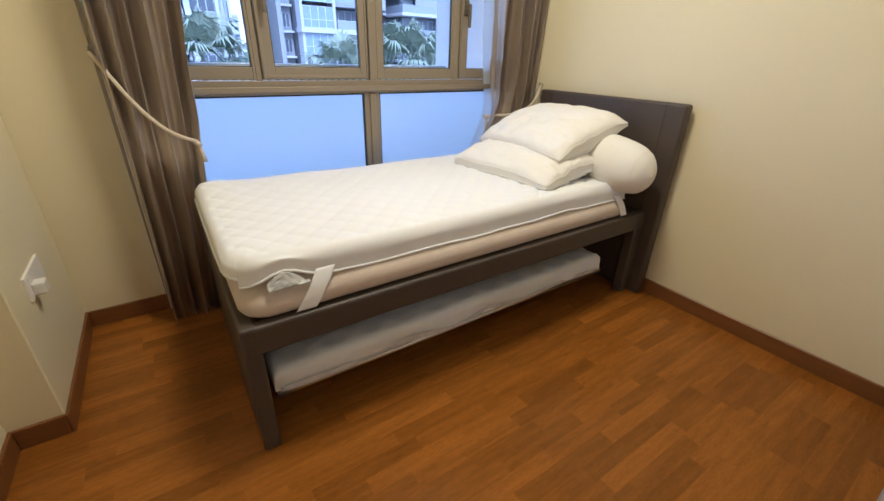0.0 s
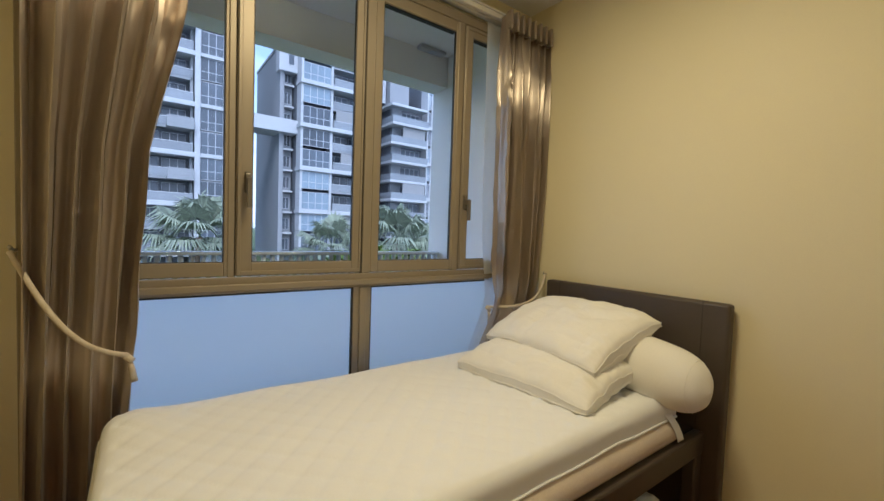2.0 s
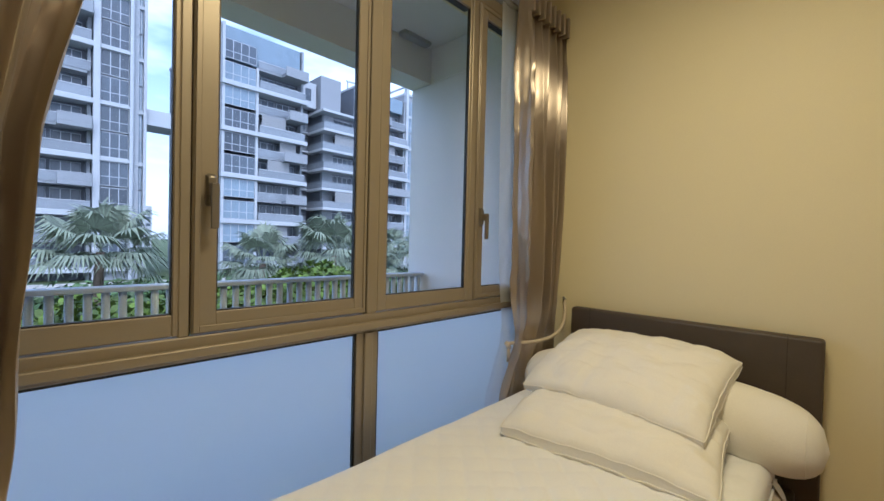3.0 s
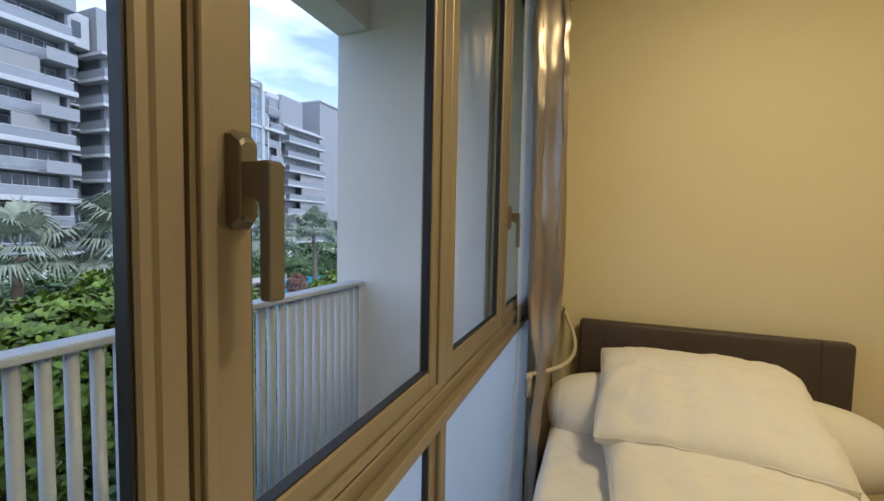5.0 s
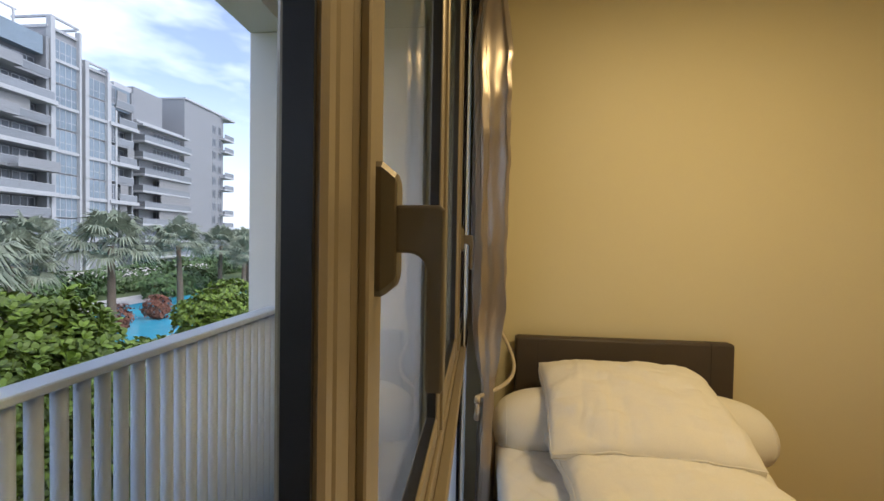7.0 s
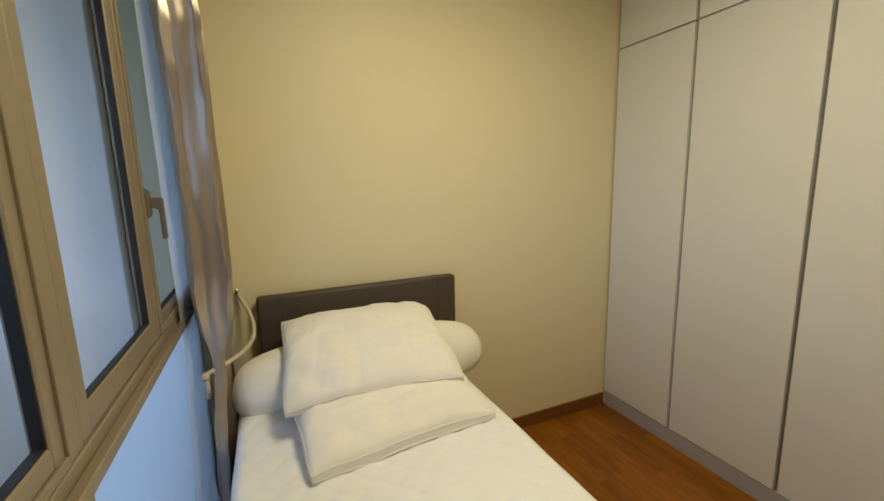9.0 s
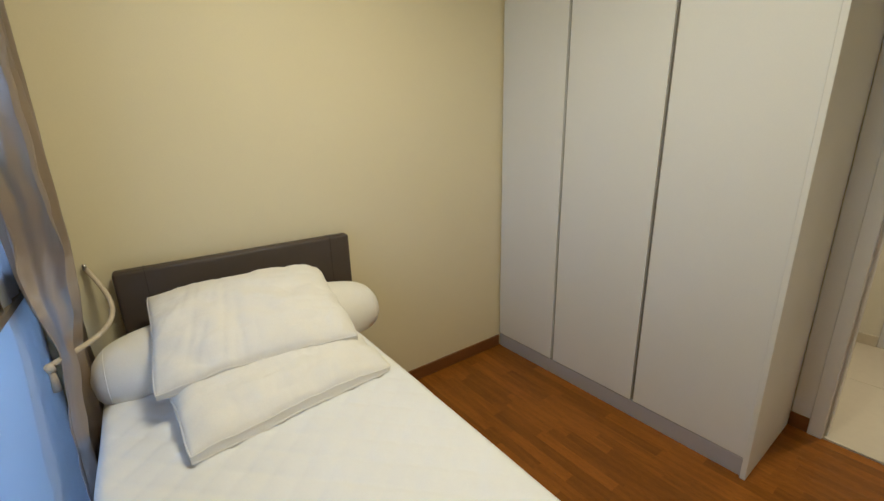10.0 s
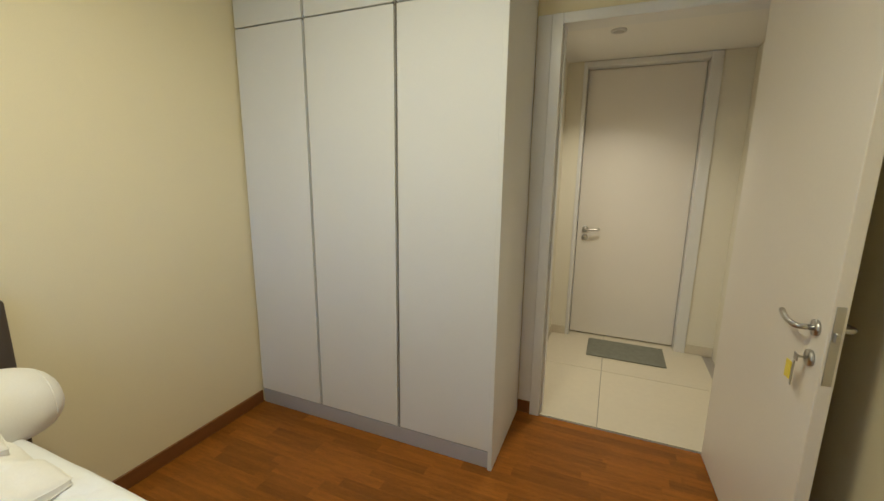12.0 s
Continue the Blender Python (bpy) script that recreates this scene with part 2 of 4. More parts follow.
def box(bm, x0, x1, y0, y1, z0, z1, bevel=0.0, seg=1):
    tmp = bmesh.new()
    bmesh.ops.create_cube(tmp, size=1)
    tmp.transform(Matrix.Translation(((x0 + x1) / 2, (y0 + y1) / 2, (z0 + z1) / 2)) @ Matrix.Diagonal((x1 - x0, y1 - y0, z1 - z0, 1)))
    if bevel:
        bmesh.ops.bevel(tmp, geom=tmp.edges[:], offset=bevel, segments=seg, profile=0.5, affect="EDGES")
    merge(bm, tmp)
    return bm


def merge(bm, tmp):
    me = bpy.data.meshes.new("tmp")
    tmp.to_mesh(me)
    tmp.free()
    bm.from_mesh(me)
    bpy.data.meshes.remove(me)


def boxes(*rows, bevel=0.0, seg=1):
    bm = bmesh.new()
    for r in rows:
        box(bm, *r, bevel=bevel, seg=seg)
    return bm


def tube(points, radius, sides=8, taper=None):
    """A round bar along points."""
    bm = bmesh.new()
    pts = [Vector(p) for p in points]
    rings = []
    up = Vector((0.3, 0.2, 1)).normalized()
    for i, p in enumerate(pts):
        d = (pts[min(i + 1, len(pts) - 1)] - pts[max(i - 1, 0)]).normalized()
        a = d.cross(up)
        if a.length < 0.05:
            a = d.cross(Vector((1, 0, 0)))
        a.normalize()
        b = d.cross(a)
        r = radius if taper is None else radius + (taper - radius) * i / (len(pts) - 1)
        rings.append([bm.verts.new(p + r * (a * math.cos(k * 2 * math.pi / sides) + b * math.sin(k * 2 * math.pi / sides))) for k in range(sides)])
    for q, w in zip(rings, rings[1:]):
        for k in range(sides):
            bm.faces.new((q[k], q[(k + 1) % sides], w[(k + 1) % sides], w[k]))
    bm.faces.new(rings[0][::-1])
    bm.faces.new(rings[-1])
    return bm


def disc(center, axis, radius, depth, sides=20):
    c, d = Vector(center), Vector(axis).normalized()
    return tube([c, c + d * depth], radius, sides)


def sheet(nu, nv, at, thick=0.0):
    """A grid of nu x nv cells whose points at(u, v) gives."""
    bm = bmesh.new()
    g = [[bm.verts.new(at(i / nu, j / nv)) for i in range(nu + 1)] for j in range(nv + 1)]
    for j in range(nv):
        for i in range(nu):
            bm.faces.new((g[j][i], g[j][i + 1], g[j + 1][i + 1], g[j + 1][i]))
    if thick:
        bmesh.ops.recalc_face_normals(bm, faces=bm.faces[:])
        bmesh.ops.solidify(bm, geom=bm.faces[:], thickness=thick)
    return bm


# ---- structure: the bedroom ----
H = 2.80
SOUTH, EAST, NORTH, WEST = -0.90, 2.36, 2.15, -0.54
solid("wall_north", boxes((-0.70, -0.05, NORTH, 2.30, -0.2, H), (-0.05, EAST, NORTH, 2.30, 2.60, H)), WALL, "cream painted wall round the bedroom window")
solid("wall_east", boxes((EAST, 2.50, -1.02, 2.30, -0.2, H)), WALL, "plain cream painted wall behind the headboard")
solid("wall_west", boxes((-0.70, WEST, -0.90, 1.415, -0.2, H), (-0.70, -0.39, 1.415, NORTH, -0.2, H), bevel=0.004), WALL, "cream painted wall with a shallow column by the window")
solid("wall_south", boxes((0.66, EAST, -1.02, SOUTH, -0.2, H), (-0.80, -0.41, -1.02, SOUTH, -0.2, H), (-0.41, 0.66, -1.02, SOUTH, 2.40, H)), WALL, "cream painted wall with the bedroom doorway")
solid("ceiling", boxes((-0.70, 2.50, -1.02, 2.30, H, 2.92)), CEIL, "plain white bedroom ceiling")
skirt = tagged(new("baseboard", finish("baseboard", boxes(
    (EAST - 0.012, EAST, -0.29, 2.10, 0, 0.085), (-0.378, -0.05, NORTH - 0.012, NORTH, 0, 0.085), (-0.39, -0.378, 1.403, NORTH, 0, 0.085),
    (-0.528, -0.39, 1.403, 1.415, 0, 0.085), (WEST, WEST + 0.012, SOUTH, 1.415, 0, 0.085), (0.66, 0.742, SOUTH, SOUTH + 0.012, 0, 0.085),
    (WEST + 0.012, -0.41, SOUTH, SOUTH + 0.012, 0, 0.085), bevel=0.003), SKIRT)), "dark reddish wooden skirting along the bedroom walls", "skirting", "", "structure")
floor = solid("floor", boxes((-0.70, 2.50, -0.895, 2.30, -0.2, -0.012)), UNDERLAY, "reddish brown strip parquet floor")

# ---- structure: the corridor ----
corridor_floor = solid("floor_corridor", boxes((-0.80, 0.86, -2.75, -0.895, -0.2, -0.010)), GROUT, "cream tiled corridor floor")
solid("ceiling_corridor", boxes((-0.80, 0.86, -2.75, -1.02, 2.50, 2.62)), CEIL, "low white corridor ceiling")
solid("wall_corridor_south", boxes((-0.80, -0.36, -2.60, -2.38, -0.2, 2.5), (0.60, 0.86, -2.60, -2.38, -0.2, 2.5), (-0.80, 0.86, -2.75, -2.60, -0.2, 2.5)), PALEWALL, "off-white corridor wall with a flush door")
solid("wall_corridor_east", boxes((0.74, 0.86, -2.38, -1.02, -0.2, 2.5)), PALEWALL, "off-white end wall of the corridor")
solid("wall_corridor_west", boxes((-0.80, -0.63, -2.38, -1.021, -0.2, 2.5)), PALEWALL, "off-white side wall of the corridor")
solid("baseboard_corridor", boxes((-0.63, -0.42, -2.38, -2.37, 0, 0.08), (0.605, 0.74, -2.38, -2.37, 0, 0.08), (0.73, 0.74, -2.37, -1.02, 0, 0.08), bevel=0.002), TILE, "cream tile skirting of the corridor")

# ---- door frame and leaf of the bedroom ----
frame_in = thing("door_frame", (0.16, -0.95, 0), "white glossy frame round the bedroom doorway", "door frame", kind="structure")
part("jamb", boxes((0.600, 0.660, -1.03, -0.880, 0, 2.40), bevel=0.003), CASING, frame_in)
part("jamb", boxes((-0.410, -0.350, -1.03, -0.880, 0, 2.40), bevel=0.003), CASING, frame_in)
part("architrave", boxes((0.6605, 0.738, SOUTH + 0.001, SOUTH + 0.014, 0.087, 2.40), bevel=0.002), CASING, frame_in, "pale grey architrave beside the wardrobe")
part("head", boxes((-0.350, 0.600, -1.03, -0.880, 2.345, 2.40), bevel=0.003), CASING, frame_in)
part("door_stop", boxes((0.588, 0.600, -1.00, -0.935, 0, 2.345), bevel=0.002), CASING, frame_in)
part("door_stop", boxes((-0.350, -0.338, -1.00, -0.935, 0, 2.345), bevel=0.002), CASING, frame_in)
part("strike_plate", boxes((0.5965, 0.6005, -0.925, -0.893, 0.98, 1.15), bevel=0.001), STEEL, frame_in, "satin steel strike plate")


def lever_set(parent, x, y, z, out, along, gap=0.10, scale=1.0):
    """A lever on a round rose with a key rose under it; out: the way it stands off the leaf, along: the way the lever points."""
    o, a = Vector(out), Vector(along)
    c = Vector((x, y, z))
    rose = part("handle_rose", disc(c, o, 0.026 * scale, 0.009), STEEL, parent, "satin steel rose", True)
    part("lever", tube([c + o * 0.006, c + o * 0.045, c + o * 0.055 + a * 0.012, c + o * 0.054 + a * 0.06, c + o * 0.050 + a * 0.10 + Vector((0, 0, 0.004)), c + o * 0.046 + a * 0.128 + Vector((0, 0, 0.012))], 0.0095 * scale, 10), STEEL, parent, "satin steel door lever", True)
    k = c - Vector((0, 0, gap))
    part("key_rose", disc(k, o, 0.026 * scale, 0.010), STEEL, parent, "satin steel key rose", True)
    return rose


DOOR_TURN = 92.7
leaf = thing("door_1", (-0.347, -0.876, 0), "open white laminate bedroom door with a steel lever", "door", kind="structure")
LW = 0.942
part("leaf", boxes((-0.344, -0.344 + LW, -0.916, -0.876, 0.008, 2.338), bevel=0.002), DOOR, leaf)
part("lock_plate", boxes((-0.344 + LW - 0.0005, -0.344 + LW + 0.0025, -0.908, -0.884, 0.935, 1.185), bevel=0.0008), STEEL, leaf, "satin steel lock plate")
part("latch", boxes((-0.344 + LW + 0.001, -0.344 + LW + 0.012, -0.902, -0.890, 1.075, 1.105), bevel=0.002), STEEL, leaf, "steel latch")
lever_set(leaf, -0.344 + LW - 0.062, -0.916, 1.095, (0, -1, 0), (-1, 0, 0))
lever_set(leaf, -0.344 + LW - 0.062, -0.876, 1.095, (0, 1, 0), (-1, 0, 0))
kx, ky = -0.344 + LW - 0.062, -0.916
part("key", boxes((kx - 0.012, kx + 0.012, ky - 0.040, ky - 0.037, 0.982, 1.006), (kx - 0.003, kx + 0.003, ky - 0.040, ky - 0.008, 0.992, 0.998), bevel=0.0006), STEEL, leaf, "small steel key in the lock")
tag = part("key_tag", boxes((kx - 0.045, kx - 0.012, ky - 0.043, ky - 0.039, 0.908, 0.968), bevel=0.001), YELLOW, leaf, "yellow plastic key tag")
part("spare_key", boxes((kx - 0.006, kx + 0.004, ky - 0.042, ky - 0.039, 0.895, 0.980), bevel=0.0006), STEEL, leaf, "hanging steel key")
for hz in (0.25, 1.17, 2.10):
    part("hinge", tube([(-0.348, -0.870, hz - 0.05), (-0.348, -0.870, hz + 0.05)], 0.007, 10), STEEL, leaf, "steel butt hinge", True)
leaf.rotation_euler = (0, 0, radians(DOOR_TURN))

# the corridor's own door
frame_far = thing("door_frame_corridor", (0.12, -2.42, 0), "white glossy frame round the corridor door", "door frame", kind="structure")
part("jamb", boxes((0.570, 0.604, -2.54, -2.368, 0, 2.495), bevel=0.003), CASING, frame_far)
part("jamb", boxes((-0.420, -0.335, -2.54, -2.362, 0, 2.495), bevel=0.003), CASING, frame_far)
part("head", boxes((-0.335, 0.570, -2.54, -2.372, 2.45, 2.495), bevel=0.003), CASING, frame_far)
far_door = thing("door_2", (0.12, -2.47, 0), "closed white laminate corridor door with a steel lever", "door", kind="structure")
part("leaf", boxes((-0.331, 0.566, -2.51, -2.470, 0.012, 2.446), bevel=0.002), DOOR, far_door)
lever_set(far_door, 0.495, -2.470, 1.035, (0, 1, 0), (-1, 0, 0), gap=0.075, scale=1.1)
mat = thing("door_mat", (0.07, -2.16, 0), "flat grey-green doormat on the tiled corridor floor", "doormat")
part("mat_pad", boxes((-0.245, 0.378, -2.352, -1.965, 0.001, 0.011), bevel=0.004), MAT, mat)
down = thing("downlight", (0.335, -1.62, 2.5), "small round recessed ceiling downlight in the corridor", "ceiling light")
part("trim_ring", disc((0.335, -1.62, 2.488), (0, 0, 1), 0.050, 0.012, 24), CASING, down, "white trim ring", True)
part("diffuser", disc((0.335, -1.62, 2.485), (0, 0, 1), 0.034, 0.006, 20), STEEL, down, "dull lens", True)

# ---- the window ----
window = thing("window_1", (1.145, 2.13, 0), "full-height bronze aluminium window with frosted lower panes", "window", kind="structure")
FI, FO = 2.100, 2.127          # inner and outer face of the fixed frame
Z0, ZT0, ZT1, Z1 = 0.0, 1.060, 1.128, 2.600


def bars(*rows, bevel=0.003):
    return boxes(*rows, bevel=bevel)


part("window_frame", bars((-0.05, 0.0, FI, FO, Z0, Z1)), ALU, window)
part("window_frame", bars((2.295, 2.355, FI, FO, Z0, Z1)), ALU, window)
part("window_frame", bars((0.0, 2.295, FI, FO, 2.545, Z1)), ALU, window)
part("window_frame", bars((0.0, 2.295, FI, FO, Z0, 0.06)), ALU, window)
part("transom", bars((0.0, 2.295, FI - 0.004, FO, ZT0, ZT1), (0.0, 2.295, FI - 0.026, FI - 0.003, ZT0 + 0.012, ZT0 + 0.040)), ALU, window, "bronze aluminium transom with a raised lip")
part("mullion", bars((1.120, 1.215, FI + 0.002, FO, 0.06, ZT0), (1.150, 1.185, FI - 0.010, FI + 0.003, 0.06, ZT0)), ALU, window)
for a, b in ((0.559, 0.585), (1.160, 1.205), (1.727, 1.768)):
    part("mullion", bars((a, b, FI, FO, ZT1, 2.545)), ALU, window)
for a, b in ((0.03, 1.120), (1.215, 2.295)):
    low = part("frosted_pane", boxes((a - 0.02, b + 0.01, 2.118, 2.126, 0.05, ZT0 + 0.01)), FROST, window, "blue-white frosted glass pane")
    part("gasket", boxes((a if a > 1 else 0.0, (a if a > 1 else 0.0) + 0.006, 2.108, 2.118, 0.06, ZT0), (b - 0.008, b, 2.106, 2.118, 0.06, ZT0), (0.0 if a < 1 else a, b, 2.106, 2.118, ZT0 - 0.008, ZT0)), GASKET, window, "black rubber gasket")


def taper_plate(x, y, z0, z1):
    """A handle's back plate, drawn in towards the room."""
    bm = bmesh.new()
    loops = []
    for off, inset in ((0, 0), (0.006, 0), (0.0145, 0.0035), (0.016, 0.0055)):
        a, lo, hi = 0.012 - inset * 0.6, z0 + inset * 2, z1 - inset * 2
        loops.append([bm.verts.new((px, y - off, pz)) for px, pz in ((x - a, lo + 0.004), (x - a + 0.004, lo), (x + a - 0.004, lo), (x + a, lo + 0.004), (x + a, hi - 0.004), (x + a - 0.004, hi), (x - a + 0.004, hi), (x - a, hi - 0.004))])
    for p, q in zip(loops, loops[1:]):
        for k in range(8):
            bm.faces.new((p[k], p[(k + 1) % 8], q[(k + 1) % 8], q[k]))
    bm.faces.new(loops[-1])
    bm.faces.new(loops[0][::-1])
    bmesh.ops.recalc_face_normals(bm, faces=bm.faces[:])
    return bm


def bent_grip(x, y, z0, z1):
    """A lever that comes straight off its plate and turns down with a rounded inner bend."""
    side = [(y, z1), (y - 0.029, z1), (y - 0.0325, z1 - 0.003), (y - 0.0325, z0 + 0.002), (y - 0.031, z0), (y - 0.022, z0), (y - 0.0205, z0 + 0.002)]
    side += [(y - 0.0205 + 0.012 * (1 - math.cos(k * math.pi / 10)), z1 - 0.043 + 0.012 * math.sin(k * math.pi / 10)) for k in range(6)]
    side += [(y, z1 - 0.031)]
    bm = bmesh.new()
    rings = [[bm.verts.new((x + dx, py, pz)) for py, pz in side] for dx in (-0.0095, 0.0095)]
    bm.faces.new(rings[0][::-1])
    bm.faces.new(rings[1])
    for k in range(len(side)):
        n = (k + 1) % len(side)
        bm.faces.new((rings[0][k], rings[0][n], rings[1][n], rings[1][k]))
    bmesh.ops.recalc_face_normals(bm, faces=bm.faces[:])
    bmesh.ops.bevel(bm, geom=[e for e in bm.edges if abs(e.verts[0].co.x - e.verts[1].co.x) < 1e-6], offset=0.0022, segments=2, profile=0.5, affect="EDGES")
    return bm


def sash(name, x0, x1, wl, wr, proud, label, handle_x=None):
    """A glazed light: stiles, rails, gasket and pane; proud: how far its face stands into the room."""
    yi = FI - proud
    z0, z1 = ZT1 + 0.004, 2.541
    s = part(name, bars((x0, x0 + wl, yi, FO - 0.0005, z0, z1), (x1 - wr, x1, yi, FO - 0.0005, z0, z1), (x0 + wl - 0.001, x1 - wr + 0.001, yi + 0.001, FO - 0.001, z0, z0 + 0.058), (x0 + wl - 0.001, x1 - wr + 0.001, yi + 0.001, FO - 0.001, z1 - 0.058, z1), bevel=0.003), ALU, window, label)
    if proud:
        part("sash_bead", bars((x0 + 0.004, x0 + wl * 0.30, yi - 0.006, yi + 0.001, z0 + 0.004, z1 - 0.004), (x1 - wr * 0.30, x1 - 0.004, yi - 0.006, yi + 0.001, z0 + 0.004, z1 - 0.004), (x0 + wl * 0.30, x1 - wr * 0.30, yi - 0.006, yi + 0.001, z0 + 0.004, z0 + 0.022), (x0 + wl * 0.30, x1 - wr * 0.30, yi - 0.006, yi + 0.001, z1 - 0.022, z1 - 0.004), bevel=0.0015), ALU, s)
    g0, g1, h0, h1 = x0 + wl, x1 - wr, z0 + 0.058, z1 - 0.058
    d = 0.003
    part("gasket", boxes((g0 - 0.001, g0 + d, yi + 0.005, 2.120, h0, h1), (g1 - d, g1 + 0.001, yi + 0.005, 2.120, h0, h1), (g0, g1, yi + 0.005, 2.120, h0 - 0.001, h0 + d), (g0, g1, yi + 0.012, 2.144, h1 - d, h1 + 0.001)), GASKET, s, "black rubber gasket")
    pane = part("pane", boxes((g0 - 0.004, g1 + 0.004, 2.1195, 2.1245, h0 - 0.004, h1 + 0.004)), GLASS, s, "clear glass pane")
    pane.visible_shadow = False
    if handle_x:
        hx = handle_x
        h = part("handle", taper_plate(hx, yi, 1.482, 1.570), HANDLE, s, "champagne window handle")
        part("grip", bent_grip(hx, yi - 0.015, 1.420, 1.542), HANDLE, h)
    return s


sash("fixed_light", 0.0, 0.559, 0.03, 0.014, 0.0, "fixed light in bronze aluminium")
sash("casement", 0.589, 1.152, 0.062, 0.048, 0.001, "closed bronze aluminium casement", 0.632)
sash("fixed_light", 1.205, 1.727, 0.043, 0.020, 0.0, "fixed light in bronze aluminium")
sash("casement", 1.776, 2.292, 0.055, 0.050, 0.001, "closed bronze aluminium casement", 1.808)
part("groove", boxes((0.585, 0.589, 2.112, 2.1265, ZT1, 2.545), (1.152, 1.160, 2.112, 2.1265, ZT1, 2.545), (1.768, 1.776, 2.112, 2.1265, ZT1, 2.545)), GASKET, window, "dark joint round the casements")

# ---- curtains ----
track = thing("curtain_track", (1.1, 2.04, 2.6), "white aluminium double curtain track above the window", "curtain track")
part("rail", boxes((-0.05, 2.355, 2.030, 2.058, 2.612, 2.640), bevel=0.003), TRACK, track)
part("rail", boxes((-0.05, 2.355, 2.066, 2.090, 2.612, 2.640), bevel=0.003), TRACK, track)
part("bracket", boxes((-0.05, 2.355, 2.024, 2.149, 2.641, 2.652), bevel=0.002), TRACK, track)


def smooth3(z, stops):
    """Piecewise smooth interpolation through (height, value) stops from the top down."""
    for (za, va), (zb, vb) in zip(stops, stops[1:]):
        if z >= zb:
            k = min(1, max(0, (za - z) / (za - zb)))
            return va + (vb - va) * k
    return stops[-1][1]


def curtain(left, right, depth, folds, seed, label, base, middle=1.995, back_off=0.0, loose=0.0):
    c = thing("curtain", base, label, "curtain", "pair of curtains at the window")

    def at(u, v):
        z = 2.615 - v * 2.607
        a, b = smooth3(z, left), smooth3(z, right)
        amp = smooth3(z, depth)
        w = u + 0.020 * math.sin(9 * u + 4 * v + seed) + 0.030 * noise.noise(Vector((u * 4, v * 2, seed)))
        ph = 2 * math.pi * folds * w
        ridge = math.sqrt(math.sin(ph / 2) ** 2 + 0.012)
        fold = 2.3 * ridge ** 0.62 - 1.35 + 0.18 * math.sin(1.5 * ph + 1.1 + seed + v) + 0.30 * math.sin(0.43 * ph + 2 * v + seed) + (0.26 if seed > 3 else 0.17) * abs(math.sin(2.3 * ph + 3 * v + seed)) * (1 - 0.6 * v) + 0.40 * noise.noise(Vector((u * folds * 1.7, z * 0.9, seed + 7)))
        tight = math.exp(-((z - 0.87) / 0.16) ** 2)
        x = a + (b - a) * u + 0.22 * (b - a) / folds * math.cos(ph)
        y = middle + amp * fold * (1 - 0.58 * tight) + 0.010 * noise.noise(Vector((u * 9, z * 2.2, seed + 3)))
        crease = 0.008 * noise.noise(Vector((u * 16, z * 7, seed))) * math.exp(-((z - 0.75) / 0.32) ** 2)
        crumple = (0.010 * noise.noise(Vector((u * 14, z * 5.0, seed + 1))) + 0.008 * noise.noise(Vector((u * 26, z * 10.0, seed + 2)))) * max(0.0, 1 - 2.2 * (u if seed > 3 else 1 - u)) * min(1.0, (2.6 - z) / 0.3)
        free = max(0.0, 1 - 4 * (u if seed > 3 else 1 - u)) * min(1.0, (2.6 - z) / 0.4)
        x += (0.5 - (seed < 3)) * 2 * free * (0.004 * math.sin((y - 1.9) * 135 + 3 * noise.noise(Vector((z * 1.1, 0.3, seed)))) + 0.010 * noise.noise(Vector((y * 16, z * 3.2, seed + 5))))
        return Vector((x, min(y + crease + crumple, 2.066), z))

    part("drape", sheet(300, 150, at), SATIN, c, "taupe satin with a sheen", True)

    def back(u, v):
        z = 2.600 - v * 2.57
        a, b = smooth3(z, left), smooth3(z, right)
        low = min(1.0, max(0.0, (0.56 - z) / 0.24))
        a -= loose * low * low * (3 - 2 * low) + back_off * min(1, max(0, (z - 0.9) / 0.5))
        ripple = 0.004 * math.sin(2 * math.pi * folds * 0.6 * u + seed + 2 * v) + 0.011 * low * noise.noise(Vector((u * 9 + z * 3, z * 2.4, seed)))
        return Vector((a + (b - a) * u, 2.081 + ripple, z))

    part("lining", sheet(70, 80, back), LINING, c, "thin white lining on the window side", True)
    n = folds + 2
    for i in range(n):
        xa = left[0][1] + (right[0][1] - left[0][1]) * (i + 0.5) / n
        part("pleat", boxes((xa - 0.010, xa + 0.010, middle - 0.052, middle - 0.010, 2.520, 2.628), bevel=0.006, seg=2), SATIN, c)
    return c


left_curtain = curtain([(2.62, -0.03), (0.87, -0.035), (0.0, -0.045)], [(2.62, 0.43), (2.1, 0.385), (1.60, 0.290), (1.36, 0.275), (0.87, 0.240), (0.45, 0.225), (0.0, 0.185)],
                       [(2.62, 0.024), (2.3, 0.052), (1.9, 0.052), (0.9, 0.044), (0.65, 0.030), (0.0, 0.032)], 5, 1.3, "taupe satin curtain tied back beside the bed's foot", (0.15, 1.99, 0))
right_curtain = curtain([(2.62, 1.945), (1.70, 1.955), (1.25, 1.965), (0.98, 1.985), (0.88, 1.96), (0.66, 1.86), (0.0, 1.79)], [(2.62, 2.345), (1.6, 2.335), (0.87, 2.310), (0.0, 2.325)],
                        [(2.62, 0.034), (2.3, 0.062), (0.9, 0.046), (0.68, 0.028), (0.0, 0.028)], 6, 4.1, "taupe satin curtain tied back beside the headboard", (2.15, 1.99, 0), 1.980, 0.030, 0.26)


